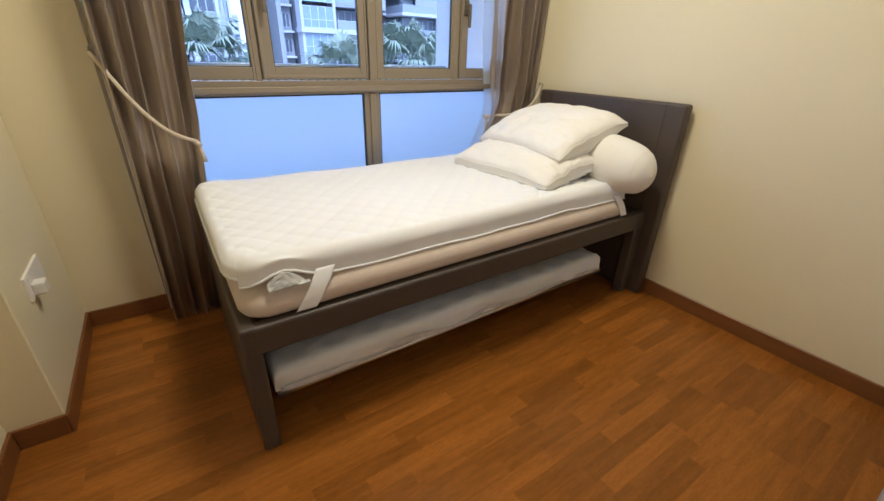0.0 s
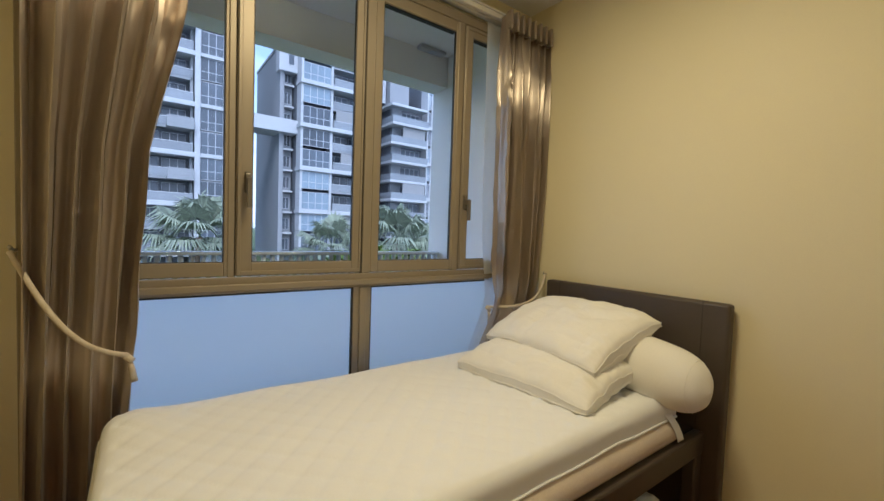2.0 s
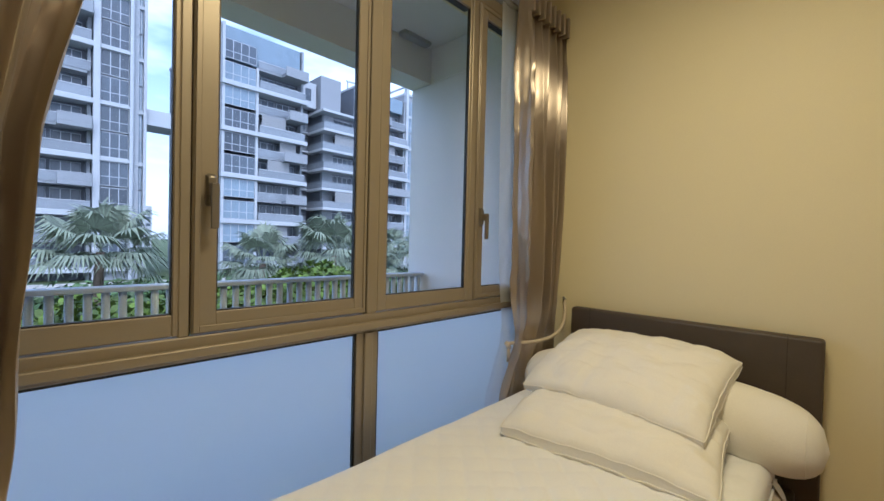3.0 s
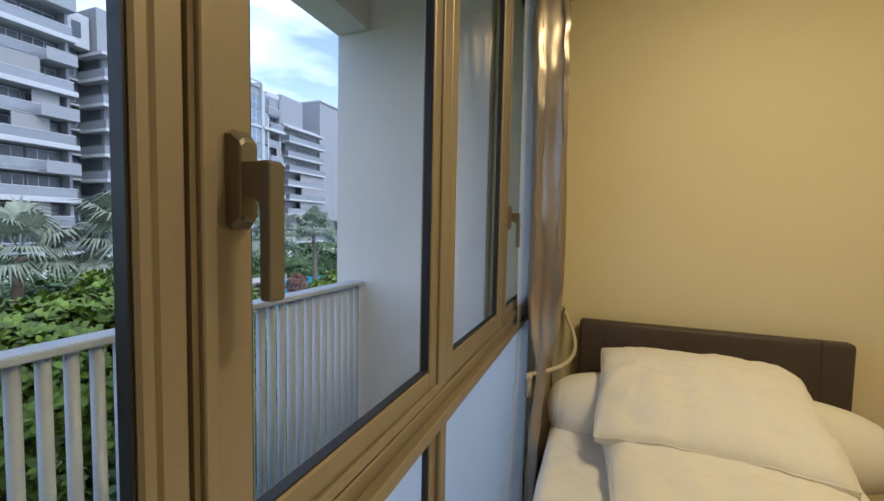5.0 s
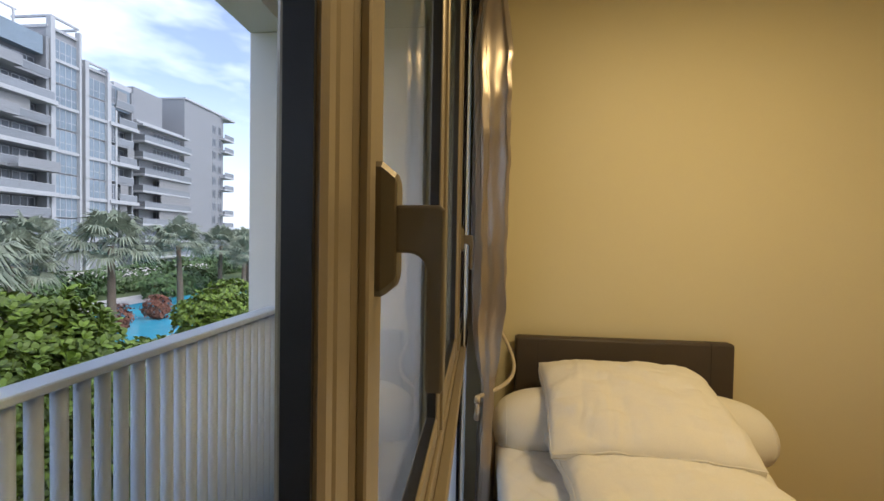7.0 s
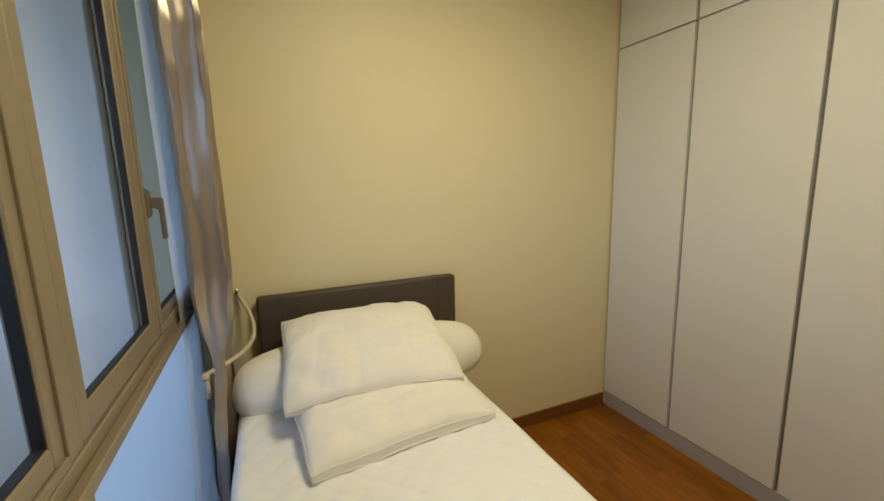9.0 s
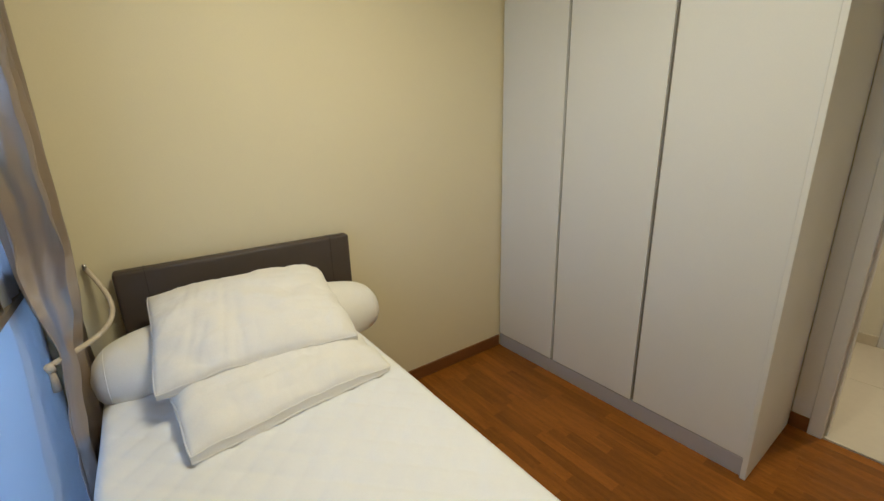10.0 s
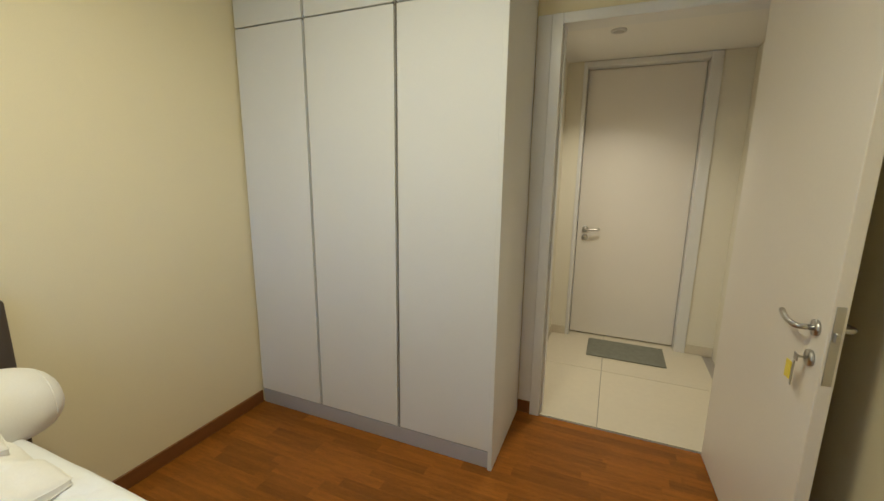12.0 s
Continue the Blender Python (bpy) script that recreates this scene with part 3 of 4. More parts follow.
def tieback(points, hook, knot, label):
    t = thing("curtain_tieback", points[0], label, "tieback", "rope tiebacks of the curtains")
    part("cord", tube(points, 0.0085, 10), ROPE, t, "twisted cream cord", True)
    part("hook", tube(hook, 0.006, 8), STEEL, t, "small dark wall hook", True)
    k = Vector(knot)
    part("knot", tube([k + Vector((-0.012, 0, 0.012)), k, k + Vector((0.012, 0, -0.014))], 0.012, 10), ROPE, t, "", True)
    tas = tube([k + Vector((0.004, 0, -0.01)), k + Vector((0.010, 0, -0.04)), k + Vector((0.016, 0.002, -0.085))], 0.007, 10, taper=0.012)
    part("tassel", tas, ROPE, t, "frayed cream tassel", True)


def swoop(a, b, sag, out, n=14):
    a, b = Vector(a), Vector(b)
    return [a.lerp(b, i / n) + Vector((0, -out * math.sin(math.pi * i / n), -sag * math.sin(math.pi * i / n))) for i in range(n + 1)]


tieback(swoop((-0.048, 2.02, 1.24), (0.238, 1.985, 0.885), 0.07, 0.075), [(-0.05, 2.149, 1.24), (-0.05, 2.06, 1.24), (-0.048, 2.02, 1.255)], (0.240, 1.985, 0.875), "cream rope tieback with a tassel round a curtain")
tieback(swoop((2.348, 1.925, 1.10), (1.965, 2.020, 0.905), 0.050, 0.105), [(2.359, 1.925, 1.105), (2.335, 1.925, 1.105), (2.335, 1.925, 1.120)], (1.960, 2.024, 0.895), "cream rope tieback with a tassel round a curtain")

# ---- bed ----
bed = thing("bed", (1.25, 1.38, 0), "dark brown leatherette single bed frame with a padded headboard", "bed")
BX0, BY0, BY1 = 0.172, 0.945, 1.925
hb = part("headboard", boxes((2.272, 2.335, 0.880, 1.850, 0.0, 1.080), bevel=0.014, seg=3), LEATHER, bed, "padded dark brown leatherette headboard", True)
for sy in (0.982, 1.746):
    part("seam", boxes((2.2708, 2.274, sy, sy + 0.002, 0.31, 1.0805), (2.274, 2.33, sy, sy + 0.002, 1.077, 1.0808)), SEAM, hb)
part("side_rail", boxes((0.20, 2.275, BY0, BY0 + 0.045, 0.410, 0.510), bevel=0.010, seg=2), LEATHER, bed)
part("side_rail", boxes((0.20, 2.275, BY1 - 0.045, BY1, 0.410, 0.510), bevel=0.010, seg=2), LEATHER, bed)
part("foot_panel", boxes((BX0, BX0 + 0.055, BY0 + 0.002, BY1 - 0.002, 0.0, 0.512), bevel=0.010, seg=2), LEATHER, bed)
part("leg", boxes((2.205, 2.271, BY0 + 0.004, BY0 + 0.060, 0.0, 0.416), bevel=0.008, seg=2), LEATHER, bed)
part("leg", boxes((2.205, 2.271, BY1 - 0.060, BY1 - 0.004, 0.0, 0.416), bevel=0.008, seg=2), LEATHER, bed)
part("base_board", boxes((0.215, 2.270, BY0 + 0.046, BY1 - 0.046, 0.475, 0.508)), SEAM, bed)


def edge_profile(s, a, b, r, drop):
    """Runs s in 0..1 across a rounded slab: where it lies and how far it has dropped."""
    total = drop + math.pi / 2 * r + (b - a - 2 * r) + math.pi / 2 * r + drop
    d = s * total
    half = total / 2
    sign = -1 if d < half else 1
    e = min(d, total - d)
    if e < drop:
        off, dz = 0.0, r + drop - e
    elif e < drop + math.pi / 2 * r:
        k = (e - drop) / r
        off, dz = r * (1 - math.cos(k)), r * (1 - math.sin(k))
    else:
        off, dz = r + e - drop - math.pi / 2 * r, 0.0
    return (a + off if sign < 0 else b - off), dz, e > drop + math.pi / 2 * r * 0.8


mattress = thing("mattress", (1.14, 1.42, 0.511), "beige single mattress under a white quilted protector", "mattress")
CORNER = 0.085


def round_corner(x, y, x0, y0, y1, radius):
    """Draws a square foot corner in to a rounded one."""
    for cy, side in ((y0 + radius, -1), (y1 - radius, 1)):
        v = Vector((x0 + radius - x, (y - cy) * side))
        if v.x > 0 and v.y > 0:
            v *= max(v.x, v.y) / v.length
            return x0 + radius - v.x, cy + side * v.y
    return x, y


def mattress_body():
    x0, x1, y0, y1, R = 0.190, 2.085, 0.964, 1.935, CORNER
    ring = []
    for cx, cy, a0 in ((x0 + R, y0 + R, 180), (x1 - 0.03, y0 + 0.03, 270), (x1 - 0.03, y1 - 0.03, 0), (x0 + R, y1 - R, 90)):
        rad = R if cx < 1 else 0.03
        ring += [(cx + rad * math.cos(radians(a0 + 90 * k / 8)), cy + rad * math.sin(radians(a0 + 90 * k / 8))) for k in range(9)]
    bm = bmesh.new()
    stack = [(0.030, 0.511), (0.008, 0.520), (0.0, 0.535), (-0.002, 0.565), (0.012, 0.588), (0.034, 0.606), (0.045, 0.660), (0.060, 0.685)]
    loops = []
    for inset, z in stack:
        mx, my = (x0 + x1) / 2, (y0 + y1) / 2
        loops.append([bm.verts.new((mx + (x - mx) * (1 - 2 * inset / (x1 - x0)), my + (y - my) * (1 - 2 * inset / (y1 - y0)), z)) for x, y in ring])
    for a, b in zip(loops, loops[1:]):
        for k in range(len(ring)):
            n = (k + 1) % len(ring)
            bm.faces.new((a[k], a[n], b[n], b[k]))
    bm.faces.new(loops[-1])
    bm.faces.new(loops[0][::-1])
    return bm


part("body", mattress_body(), TICKING, mattress, "beige quilted mattress side", True)


def topper(u, v):
    x, dx, fx = edge_profile(u, 0.176, 2.095, 0.045, 0.018)
    y, dy, fy = edge_profile(v, 0.992, 1.945, 0.050, 0.044)
    drop = max(dx, dy)
    q = 0.0
    if fx and fy:
        p, w = (x * 9.0 + y * 9.0), (x * 9.0 - y * 9.0)
        q = -0.0055 * (math.exp(-((p - round(p)) / 0.12) ** 2) + math.exp(-((w - round(w)) / 0.12) ** 2))
    soft = 0.007 * noise.noise(Vector((x * 2.3, y * 2.6, 1.7))) + 0.004 * noise.noise(Vector((x * 5, y * 9, 4)))
    soft += 0.034 * math.exp(-((x - 0.25) / 0.11) ** 2 - ((y - 1.80) / 0.13) ** 2) + 0.016 * math.exp(-((x - 0.24) / 0.09) ** 2 - ((y - 1.10) / 0.14) ** 2)
    hem = 0.010 * noise.noise(Vector((x * 4, y * 4, 9))) * (drop > 0.03)
    lift = 0.042 * math.exp(-(((x - 0.335) / 0.075) ** 2 + ((y - 0.985) / 0.06) ** 2)) * min(1, max(0, (drop - 0.012) / 0.04))
    x, y = round_corner(x, y, 0.176, 0.992, 1.945, CORNER + 0.012)
    return Vector((x, y, 0.704 + q + soft - drop + hem + lift))


top = part("protector", sheet(190, 96, topper), QUILT, mattress, "white quilted protector with a puckered hem", True)
part("piping", tube([topper(i / 60, 0.0) + Vector((0, -0.003, 0)) for i in range(1, 60)], 0.0045, 6), QUILT, top, "", True)
part("piping", tube([topper(0.0, i / 40) + Vector((-0.003, 0, 0)) for i in range(1, 40)], 0.0045, 6), QUILT, top, "", True)
part("corner_strap", sheet(10, 14, lambda u, v: Vector((0.345 + 0.065 * u + 0.085 * v, 0.958 + 0.034 * v ** 2.4, 0.518 + 0.118 * v)), 0.0015), QUILT, mattress, "white elastic strap of the protector", True)
part("corner_strap", sheet(8, 12, lambda u, v: Vector((2.045 + 0.05 * u - 0.055 * v, 0.958 + 0.034 * v ** 2.4, 0.520 + 0.112 * v)), 0.0015), QUILT, mattress, "white elastic strap of the protector", True)
part("plastic_wrap", sheet(30, 10, lambda u, v: Vector((0.275 + 0.13 * u, 0.963 + 0.022 * v + 0.004 * noise.noise(Vector((u * 9, v * 6, 2))), 0.610 + 0.045 * v * math.sin(math.pi * min(1, u + 0.1)))), 0.001), PLASTIC, mattress, "crumpled clear plastic wrap at the corner", True)

trundle = thing("trundle", (1.1, 1.36, 0), "low dark trundle frame under the bed", "trundle bed")
part("frame", boxes((0.245, 2.02, 1.005, 1.85, 0.172, 0.200), bevel=0.004), LEATHER, trundle)
part("front_bar", tube([(0.25, 0.998, 0.184), (2.02, 0.998, 0.184)], 0.011, 8), STEEL, trundle, "grey steel front bar", True)
for tx in (0.34, 1.90):
    for ty in (1.42, 1.80):
        part("leg", tube([(tx, ty, 0.172), (tx, ty, 0.0)], 0.014, 10), SEAM, trundle, "", True)
tm = thing("trundle_mattress", (1.1, 1.36, 0.201), "thin white mattress on the trundle under the bed", "mattress")


def slim(u, v):
    x, dx, fx = edge_profile(u, 0.245, 2.0, 0.022, 0.045)
    y, dy, fy = edge_profile(v, 0.990, 1.85, 0.022, 0.045)
    drop = max(dx, dy)
    q = 0.006 * math.sin(x * 42) * math.sin(y * 40) if fx and fy else 0.004 * noise.noise(Vector((x * 12, 1, drop * 30)))
    return Vector((x, y - (0.012 * noise.noise(Vector((x * 6, 3, drop * 20))) if drop > 0.03 else 0), 0.290 + q + 0.006 * noise.noise(Vector((x * 3, y * 3, 8))) - drop * 1.30))


part("cover", sheet(150, 50, slim), TRUNDLE, tm, "white rumpled cover", True)
part("plastic_wrap", sheet(60, 8, lambda u, v: Vector((0.26 + 1.70 * u, 0.984 - 0.006 * math.sin(20 * u), 0.201 + 0.040 * v * (0.5 + 0.5 * noise.noise(Vector((u * 8, 2, 5)))))), 0.001), PLASTIC, tm, "loose clear plastic along the edge", True)


# ---- pillows ----
def pillow(name, length, width, thick, matrix, seed, label, dent=0.0):
    p = thing(name, (0, 0, 0), label, "pillow", "pillows at the headboard")
    n = 84

    def half(sign):
        def at(u, v):
            a, b = 2 * u - 1, 2 * v - 1
            k = max(0.0, (1 - abs(a) ** 2.4)) ** 0.46 * max(0.0, (1 - abs(b) ** 2.4)) ** 0.46
            pin = 1 - 0.05 * (1 - abs(a) ** 2) * abs(b) ** 4 - 0.03 * abs(a) ** 6 * abs(b) ** 6
            pin2 = 1 - 0.04 * (1 - abs(b) ** 2) * abs(a) ** 4 - 0.03 * abs(a) ** 6 * abs(b) ** 6
            wr = 0.012 * noise.noise(Vector((a * 1.6 + seed, b * 1.8, sign))) + 0.004 * noise.noise(Vector((a * 4 + seed, b * 4, sign * 2)))
            front, ends = math.exp(-1.5 * (1 - abs(a))), math.exp(-2.2 * (1 - abs(b)))
            wr -= 0.045 * front * max(0.0, 0.30 - abs(noise.noise(Vector((a * 0.9 + seed, b * 7.0 + 0.9 * a, sign * 5))))) * (0.35 + 1.3 * abs(noise.noise(Vector((b * 2.3, seed, sign)))))
            wr -= 0.026 * ends * max(0.0, 0.28 - abs(noise.noise(Vector((a * 6.0 + seed, b * 1.1, sign * 7)))))
            wr -= 0.024 * max(0.0, 0.16 - abs(noise.noise(Vector((a * 2.6 + seed + b, b * 2.4 - a, sign * 9)))))
            edge = max(abs(a), abs(b)) ** 4
            wave = edge * (0.010 * noise.noise(Vector((a * 2.6 + seed, b * 2.6, 3.3))) + 0.003 * noise.noise(Vector((a * 7 + seed, b * 7, 5.1))))
            band = 0.019 * (1 + 0.7 * noise.noise(Vector((a * 4 + seed, b * 4, 8.2)))) * (1 - 0.45 * abs(a * b) ** 3)
            z = sign * (thick / 2 * k + band) + wr * k + wave - 0.012 * abs(a * b) ** 3 - dent * math.exp(-(a * a + b * b) * 2)
            return Vector((a * width / 2 * pin2, b * length / 2 * pin, z))
        return at

    bm = sheet(n, n, half(1))
    low = sheet(n, n, half(-1))
    bmesh.ops.reverse_faces(low, faces=low.faces[:])
    merge(bm, low)
    rim = [half(1)(u, v) for u, v in [(i / n, 0) for i in range(n)] + [(1, i / n) for i in range(n)] + [(1 - i / n, 1) for i in range(n)] + [(0, 1 - i / n) for i in range(n)]]
    rim2 = [half(-1)(u, v) for u, v in [(i / n, 0) for i in range(n)] + [(1, i / n) for i in range(n)] + [(1 - i / n, 1) for i in range(n)] + [(0, 1 - i / n) for i in range(n)]]
    vs, ws = [bm.verts.new(q) for q in rim], [bm.verts.new(q) for q in rim2]
    for i in range(len(vs)):
        j = (i + 1) % len(vs)
        bm.faces.new((vs[i], ws[i], ws[j], vs[j]))
    bmesh.ops.remove_doubles(bm, verts=bm.verts[:], dist=0.0005)
    bmesh.ops.recalc_face_normals(bm, faces=bm.faces[:])
    part("cover", bm, PILLOW, p, "", True)
    for ring in (rim, rim2):
        part("piping", tube([q * 1.001 for q in ring] + [ring[0] * 1.001], 0.0022, 5), PILLOW, p, "ivory piped seam", True)
    p.matrix_world = matrix
    return p


bolster = thing("bolster", (2.06, 1.41, 0.70), "plump ivory bolster against the headboard", "bolster", "pillows at the headboard")


def roll(u, v):
    s = 2 * u - 1
    y = 1.410 + 0.553 * s
    r = 0.135 * (1 - abs(s) ** 9) ** 0.5 + 0.0005
    a = 2 * math.pi * v
    r *= 1 + 0.02 * noise.noise(Vector((s * 3, math.cos(a), math.sin(a)))) + 0.012 * math.sin(17 * a) * abs(s) ** 8
    return Vector((2.065 + r * math.cos(a), y, 0.790 - 0.034 * max(0.0, abs(s) - 0.5) / 0.5 + r * 0.98 * math.sin(a)))


part("cover", sheet(70, 48, roll), PILLOW, bolster, "", True)
for ey in (0.05, 0.95):
    part("end_seam", tube([roll(ey, k / 40) for k in range(41)], 0.0016, 5), PILLOW, bolster, "ivory piped seam", True)
pillow("pillow", 0.68, 0.47, 0.145, pose(1.750, 1.415, 0.757, 0, -7, 5.5), 2.0, "soft ivory pillow lying on the mattress")
pillow("pillow", 0.67, 0.51, 0.150, pose(1.938, 1.440, 0.902, 0, -18.5, -2.8), 7.0, "soft ivory pillow propped on another pillow")

# ---- wardrobe ----
WF = -0.290
wardrobe = thing("wardrobe", (1.55, -0.59, 0), "built-in pale grey laminate wardrobe with three tall doors", "wardrobe", kind="")
# Shade in the door gaps is put into the carcass colour.
part("body", boxes((0.764, EAST - 0.002, SOUTH + 0.002, WF - 0.024, 0.098, H - 0.003)), GROOVE, wardrobe, "carcass behind the doors, coloured dark as gap shade")
part("end_panel", boxes((0.742, 0.764, SOUTH + 0.002, WF + 0.012, 0.0, H - 0.003), bevel=0.0015), LAMINATE, wardrobe)
part("plinth", boxes((0.765, EAST - 0.014, SOUTH + 0.1, WF - 0.004, 0.0, 0.095), bevel=0.0015), PLINTH, wardrobe, "silver-grey plinth")
DX = (EAST - 0.003, 1.858, 1.302, 0.7575)
for a, b in zip(DX, DX[1:]):
    part("door", boxes((b + 0.009, a - 0.009, WF - 0.022, WF, 0.102, 2.335), bevel=0.0015), LAMINATE, wardrobe)
    part("top_door", boxes((b + 0.009, a - 0.009, WF - 0.022, WF, 2.343, H - 0.006), bevel=0.0015), LAMINATE, wardrobe)

# ---- socket on the column ----
outlet = thing("wall_socket", (-0.39, 1.70, 0.5), "white wall socket plate with a plug in it", "wall socket")
part("plate", boxes((-0.391, -0.381, 1.585, 1.815, 0.455, 0.545), bevel=0.003, seg=2), SWITCH, outlet)
part("rocker", boxes((-0.382, -0.378, 1.61, 1.63, 0.515, 0.535), bevel=0.001), SWITCH, outlet)
part("plug", boxes((-0.382, -0.345, 1.615, 1.665, 0.462, 0.508), bevel=0.006, seg=2), SWITCH, outlet, "white plug")

# ---- balcony ----
solid("balcony_floor", boxes((-2.6, 2.50, 2.305, 3.18, -0.25, -0.06)), DECK, "grey balcony floor", "balcony")
solid("balcony_ceiling", boxes((-2.6, 2.72, 2.305, 3.18, 2.78, 2.92), (-2.6, 2.72, 2.98, 3.179, 2.535, 2.779)), RENDERED, "white balcony soffit with an edge beam", "balcony")
solid("balcony_wall", boxes((2.295, 2.50, 2.305, 3.178, -0.058, 2.533), (2.295, 2.50, 2.305, 2.979, 2.533, 2.778), bevel=0.004), RENDERED, "white plastered side wall of the balcony", "balcony")
solid("balcony_wall_west", boxes((-2.6, -2.40, 2.305, 3.178, -0.058, 2.533)), RENDERED, "white plastered side wall of the balcony", "balcony")
solid("wall_outside", boxes((-2.6, -0.71, 2.16, 2.30, -0.25, 2.92)), RENDERED, "white plastered outer wall", "wall")
rail = thing("balcony_railing", (0, 3.06, -0.06), "grey painted steel railing with upright flat bars", "railing")
part("top_rail", boxes((-2.395, 2.284, 2.988, 3.070, 1.160, 1.182), bevel=0.004), RAILPAINT, rail)
part("bottom_rail", boxes((-2.395, 2.284, 3.010, 3.050, 0.02, 0.055), bevel=0.003), RAILPAINT, rail)
oval = tube([(0, 0, 0.056), (0, 0, 1.159)], 1.0, 14)
oval.transform(Matrix.Diagonal((0.0145, 0.0200, 1, 1)))
SLAT = finish("bar", oval, RAILPAINT, True)
for i in range(82):
    piece("bar", SLAT, rail, (2.262 - 0.0565 * i, 3.03, 0))
unit = thing("air_conditioner", (1.95, 2.74, -0.06), "white outdoor air-conditioner unit standing on the balcony floor", "air conditioner")
part("casing", boxes((1.63, 2.27, 2.60, 2.88, 0.0, 0.255), bevel=0.012, seg=2), CASING, unit)
part("lid", boxes((1.62, 2.28, 2.59, 2.89, 0.256, 0.275), bevel=0.006, seg=2), CASING, unit, "white pressed lid")
part("badge", boxes((1.68, 1.75, 2.82, 2.845, 0.2745, 0.2775)), FRAME, unit, "small grey badge")
for fx in (1.72, 2.18):
    part("foot", boxes((fx - 0.03, fx + 0.03, 2.61, 2.87, -0.06, 0.001), bevel=0.004), FRAME, unit)
for k in range(1, 7):
    part("grille_ring", tube([(1.87 + 0.018 * k * math.cos(a * math.pi / 12), 2.886, 0.13 + 0.018 * k * math.sin(a * math.pi / 12)) for a in range(25)], 0.004, 5), FRAME, unit)
vent = thing("soffit_vent", (2.1, 2.93, 2.78), "small grey grille under the balcony soffit", "vent")
part("grille", boxes((1.98, 2.22, 2.90, 2.965, 2.752, 2.779), bevel=0.003), FRAME, vent)


# ---- garden ----
GZ = -3.4
solid("ground", boxes((-400, 600, 3.4, 900, GZ - 0.5, GZ)), LAWN, "green garden ground with low planting", "ground")
solid("pavement", boxes((12, 44, 14.5, 30, GZ, GZ + 0.03), (-30, 110, 44, 54, GZ, GZ + 0.03)), PAVING, "pale paved poolside terrace", "pavement")
solid("water", boxes((15, 40, 17.2, 26.5, GZ + 0.031, GZ + 0.05)), WATER, "turquoise swimming pool water", "water")


def leaf_cloud(bm, center, radii, count, size, rng, flat=0.0):
    """Loose leaves over and inside an uneven crown."""
    c = Vector(center)
    for _ in range(count):
        while True:
            d = Vector((rng.uniform(-1, 1), rng.uniform(-1, 1), rng.uniform(-1, 1)))
            if 0.05 < d.length <= 1:
                break
        d.normalize()
        lump = 1 + 0.28 * noise.noise(d * 2.3 + c) + 0.15 * noise.noise(d * 5 + c)
        r = lump * rng.uniform(0.62, 1.0) ** 0.6
        p = c + Vector((d.x * radii[0] * r, d.y * radii[1] * r, d.z * radii[2] * r))
        n = (d + Vector((rng.uniform(-0.6, 0.6), rng.uniform(-0.6, 0.6), rng.uniform(-0.1, 0.9)))).normalized()
        t = n.cross(Vector((rng.uniform(-1, 1), rng.uniform(-1, 1), rng.uniform(-1, 1))))
        if t.length < 0.01:
            continue
        t.normalize()
        s = n.cross(t)
        k = size * rng.uniform(0.7, 1.3)
        a, b = bm.verts.new(p - t * k), bm.verts.new(p + t * k - n * k * 0.25)
        e, f = bm.verts.new(p + s * k * 0.56 + n * k * 0.12), bm.verts.new(p - s * k * 0.56 + n * k * 0.12)
        bm.faces.new((a, f, e))
        bm.faces.new((b, e, f))


def rosettes(bm, center, radii, count, size, rng):
    """Tufts of rounded leaves at the twig ends of an uneven crown, with gaps between them."""
    c = Vector(center)
    for _ in range(count):
        d = Vector((rng.gauss(0, 1), rng.gauss(0, 1), rng.gauss(0, 1))).normalized()
        lump = 1 + 0.30 * noise.noise(d * 2.6 + c) + 0.16 * noise.noise(d * 6 + c)
        r = lump * rng.uniform(0.55, 1.0) ** 0.5
        p = c + Vector((d.x * radii[0] * r, d.y * radii[1] * r, d.z * radii[2] * r))
        axis = (d + Vector((rng.uniform(-0.4, 0.4), rng.uniform(-0.4, 0.4), rng.uniform(0.4, 1.3)))).normalized()
        e1 = axis.cross(Vector((rng.uniform(-1, 1), rng.uniform(-1, 1), rng.uniform(-0.3, 0.3)))).normalized()
        e2 = axis.cross(e1)
        turn = rng.uniform(0, 6.28)
        for k in range(6):
            a = turn + k * 1.05 + rng.uniform(-0.2, 0.2)
            out_dir = e1 * math.cos(a) + e2 * math.sin(a)
            way = (out_dir * 0.8 + axis * rng.uniform(0.3, 1.3)).normalized()
            across = way.cross(axis).normalized()
            lift = across.cross(way)
            n = size * rng.uniform(0.75, 1.25)
            v = [bm.verts.new(q) for q in (p, p + way * n * 0.55 + across * n * 0.24 + lift * n * 0.06, p + way * n * 0.88 + across * n * 0.20, p + way * n * 1.05 - lift * n * 0.10, p + way * n * 0.88 - across * n * 0.20, p + way * n * 0.55 - across * n * 0.24 + lift * n * 0.06)]
            bm.faces.new((v[0], v[1], v[5]))
            bm.faces.new((v[1], v[2], v[4], v[5]))
            bm.faces.new((v[2], v[3], v[4]))


def shrub(base, blobs, size, mat, label, rng, name="shrub", crown=leaf_cloud):
    s = thing(name, base, label, "shrub")
    bm = bmesh.new()
    for c, r, n in blobs:
        crown(bm, c, r, n, size, rng)
    part("foliage", bm, mat, s)
    stems = bmesh.new()
    for c, r, n in blobs:
        b = Vector(base)
        merge(stems, tube([b, b.lerp(Vector(c), 0.5) + Vector((0.1, 0.05, 0)), Vector(c)], 0.05, 6, taper=0.015))
    part("stem", stems, TRUNK, s)
    return s


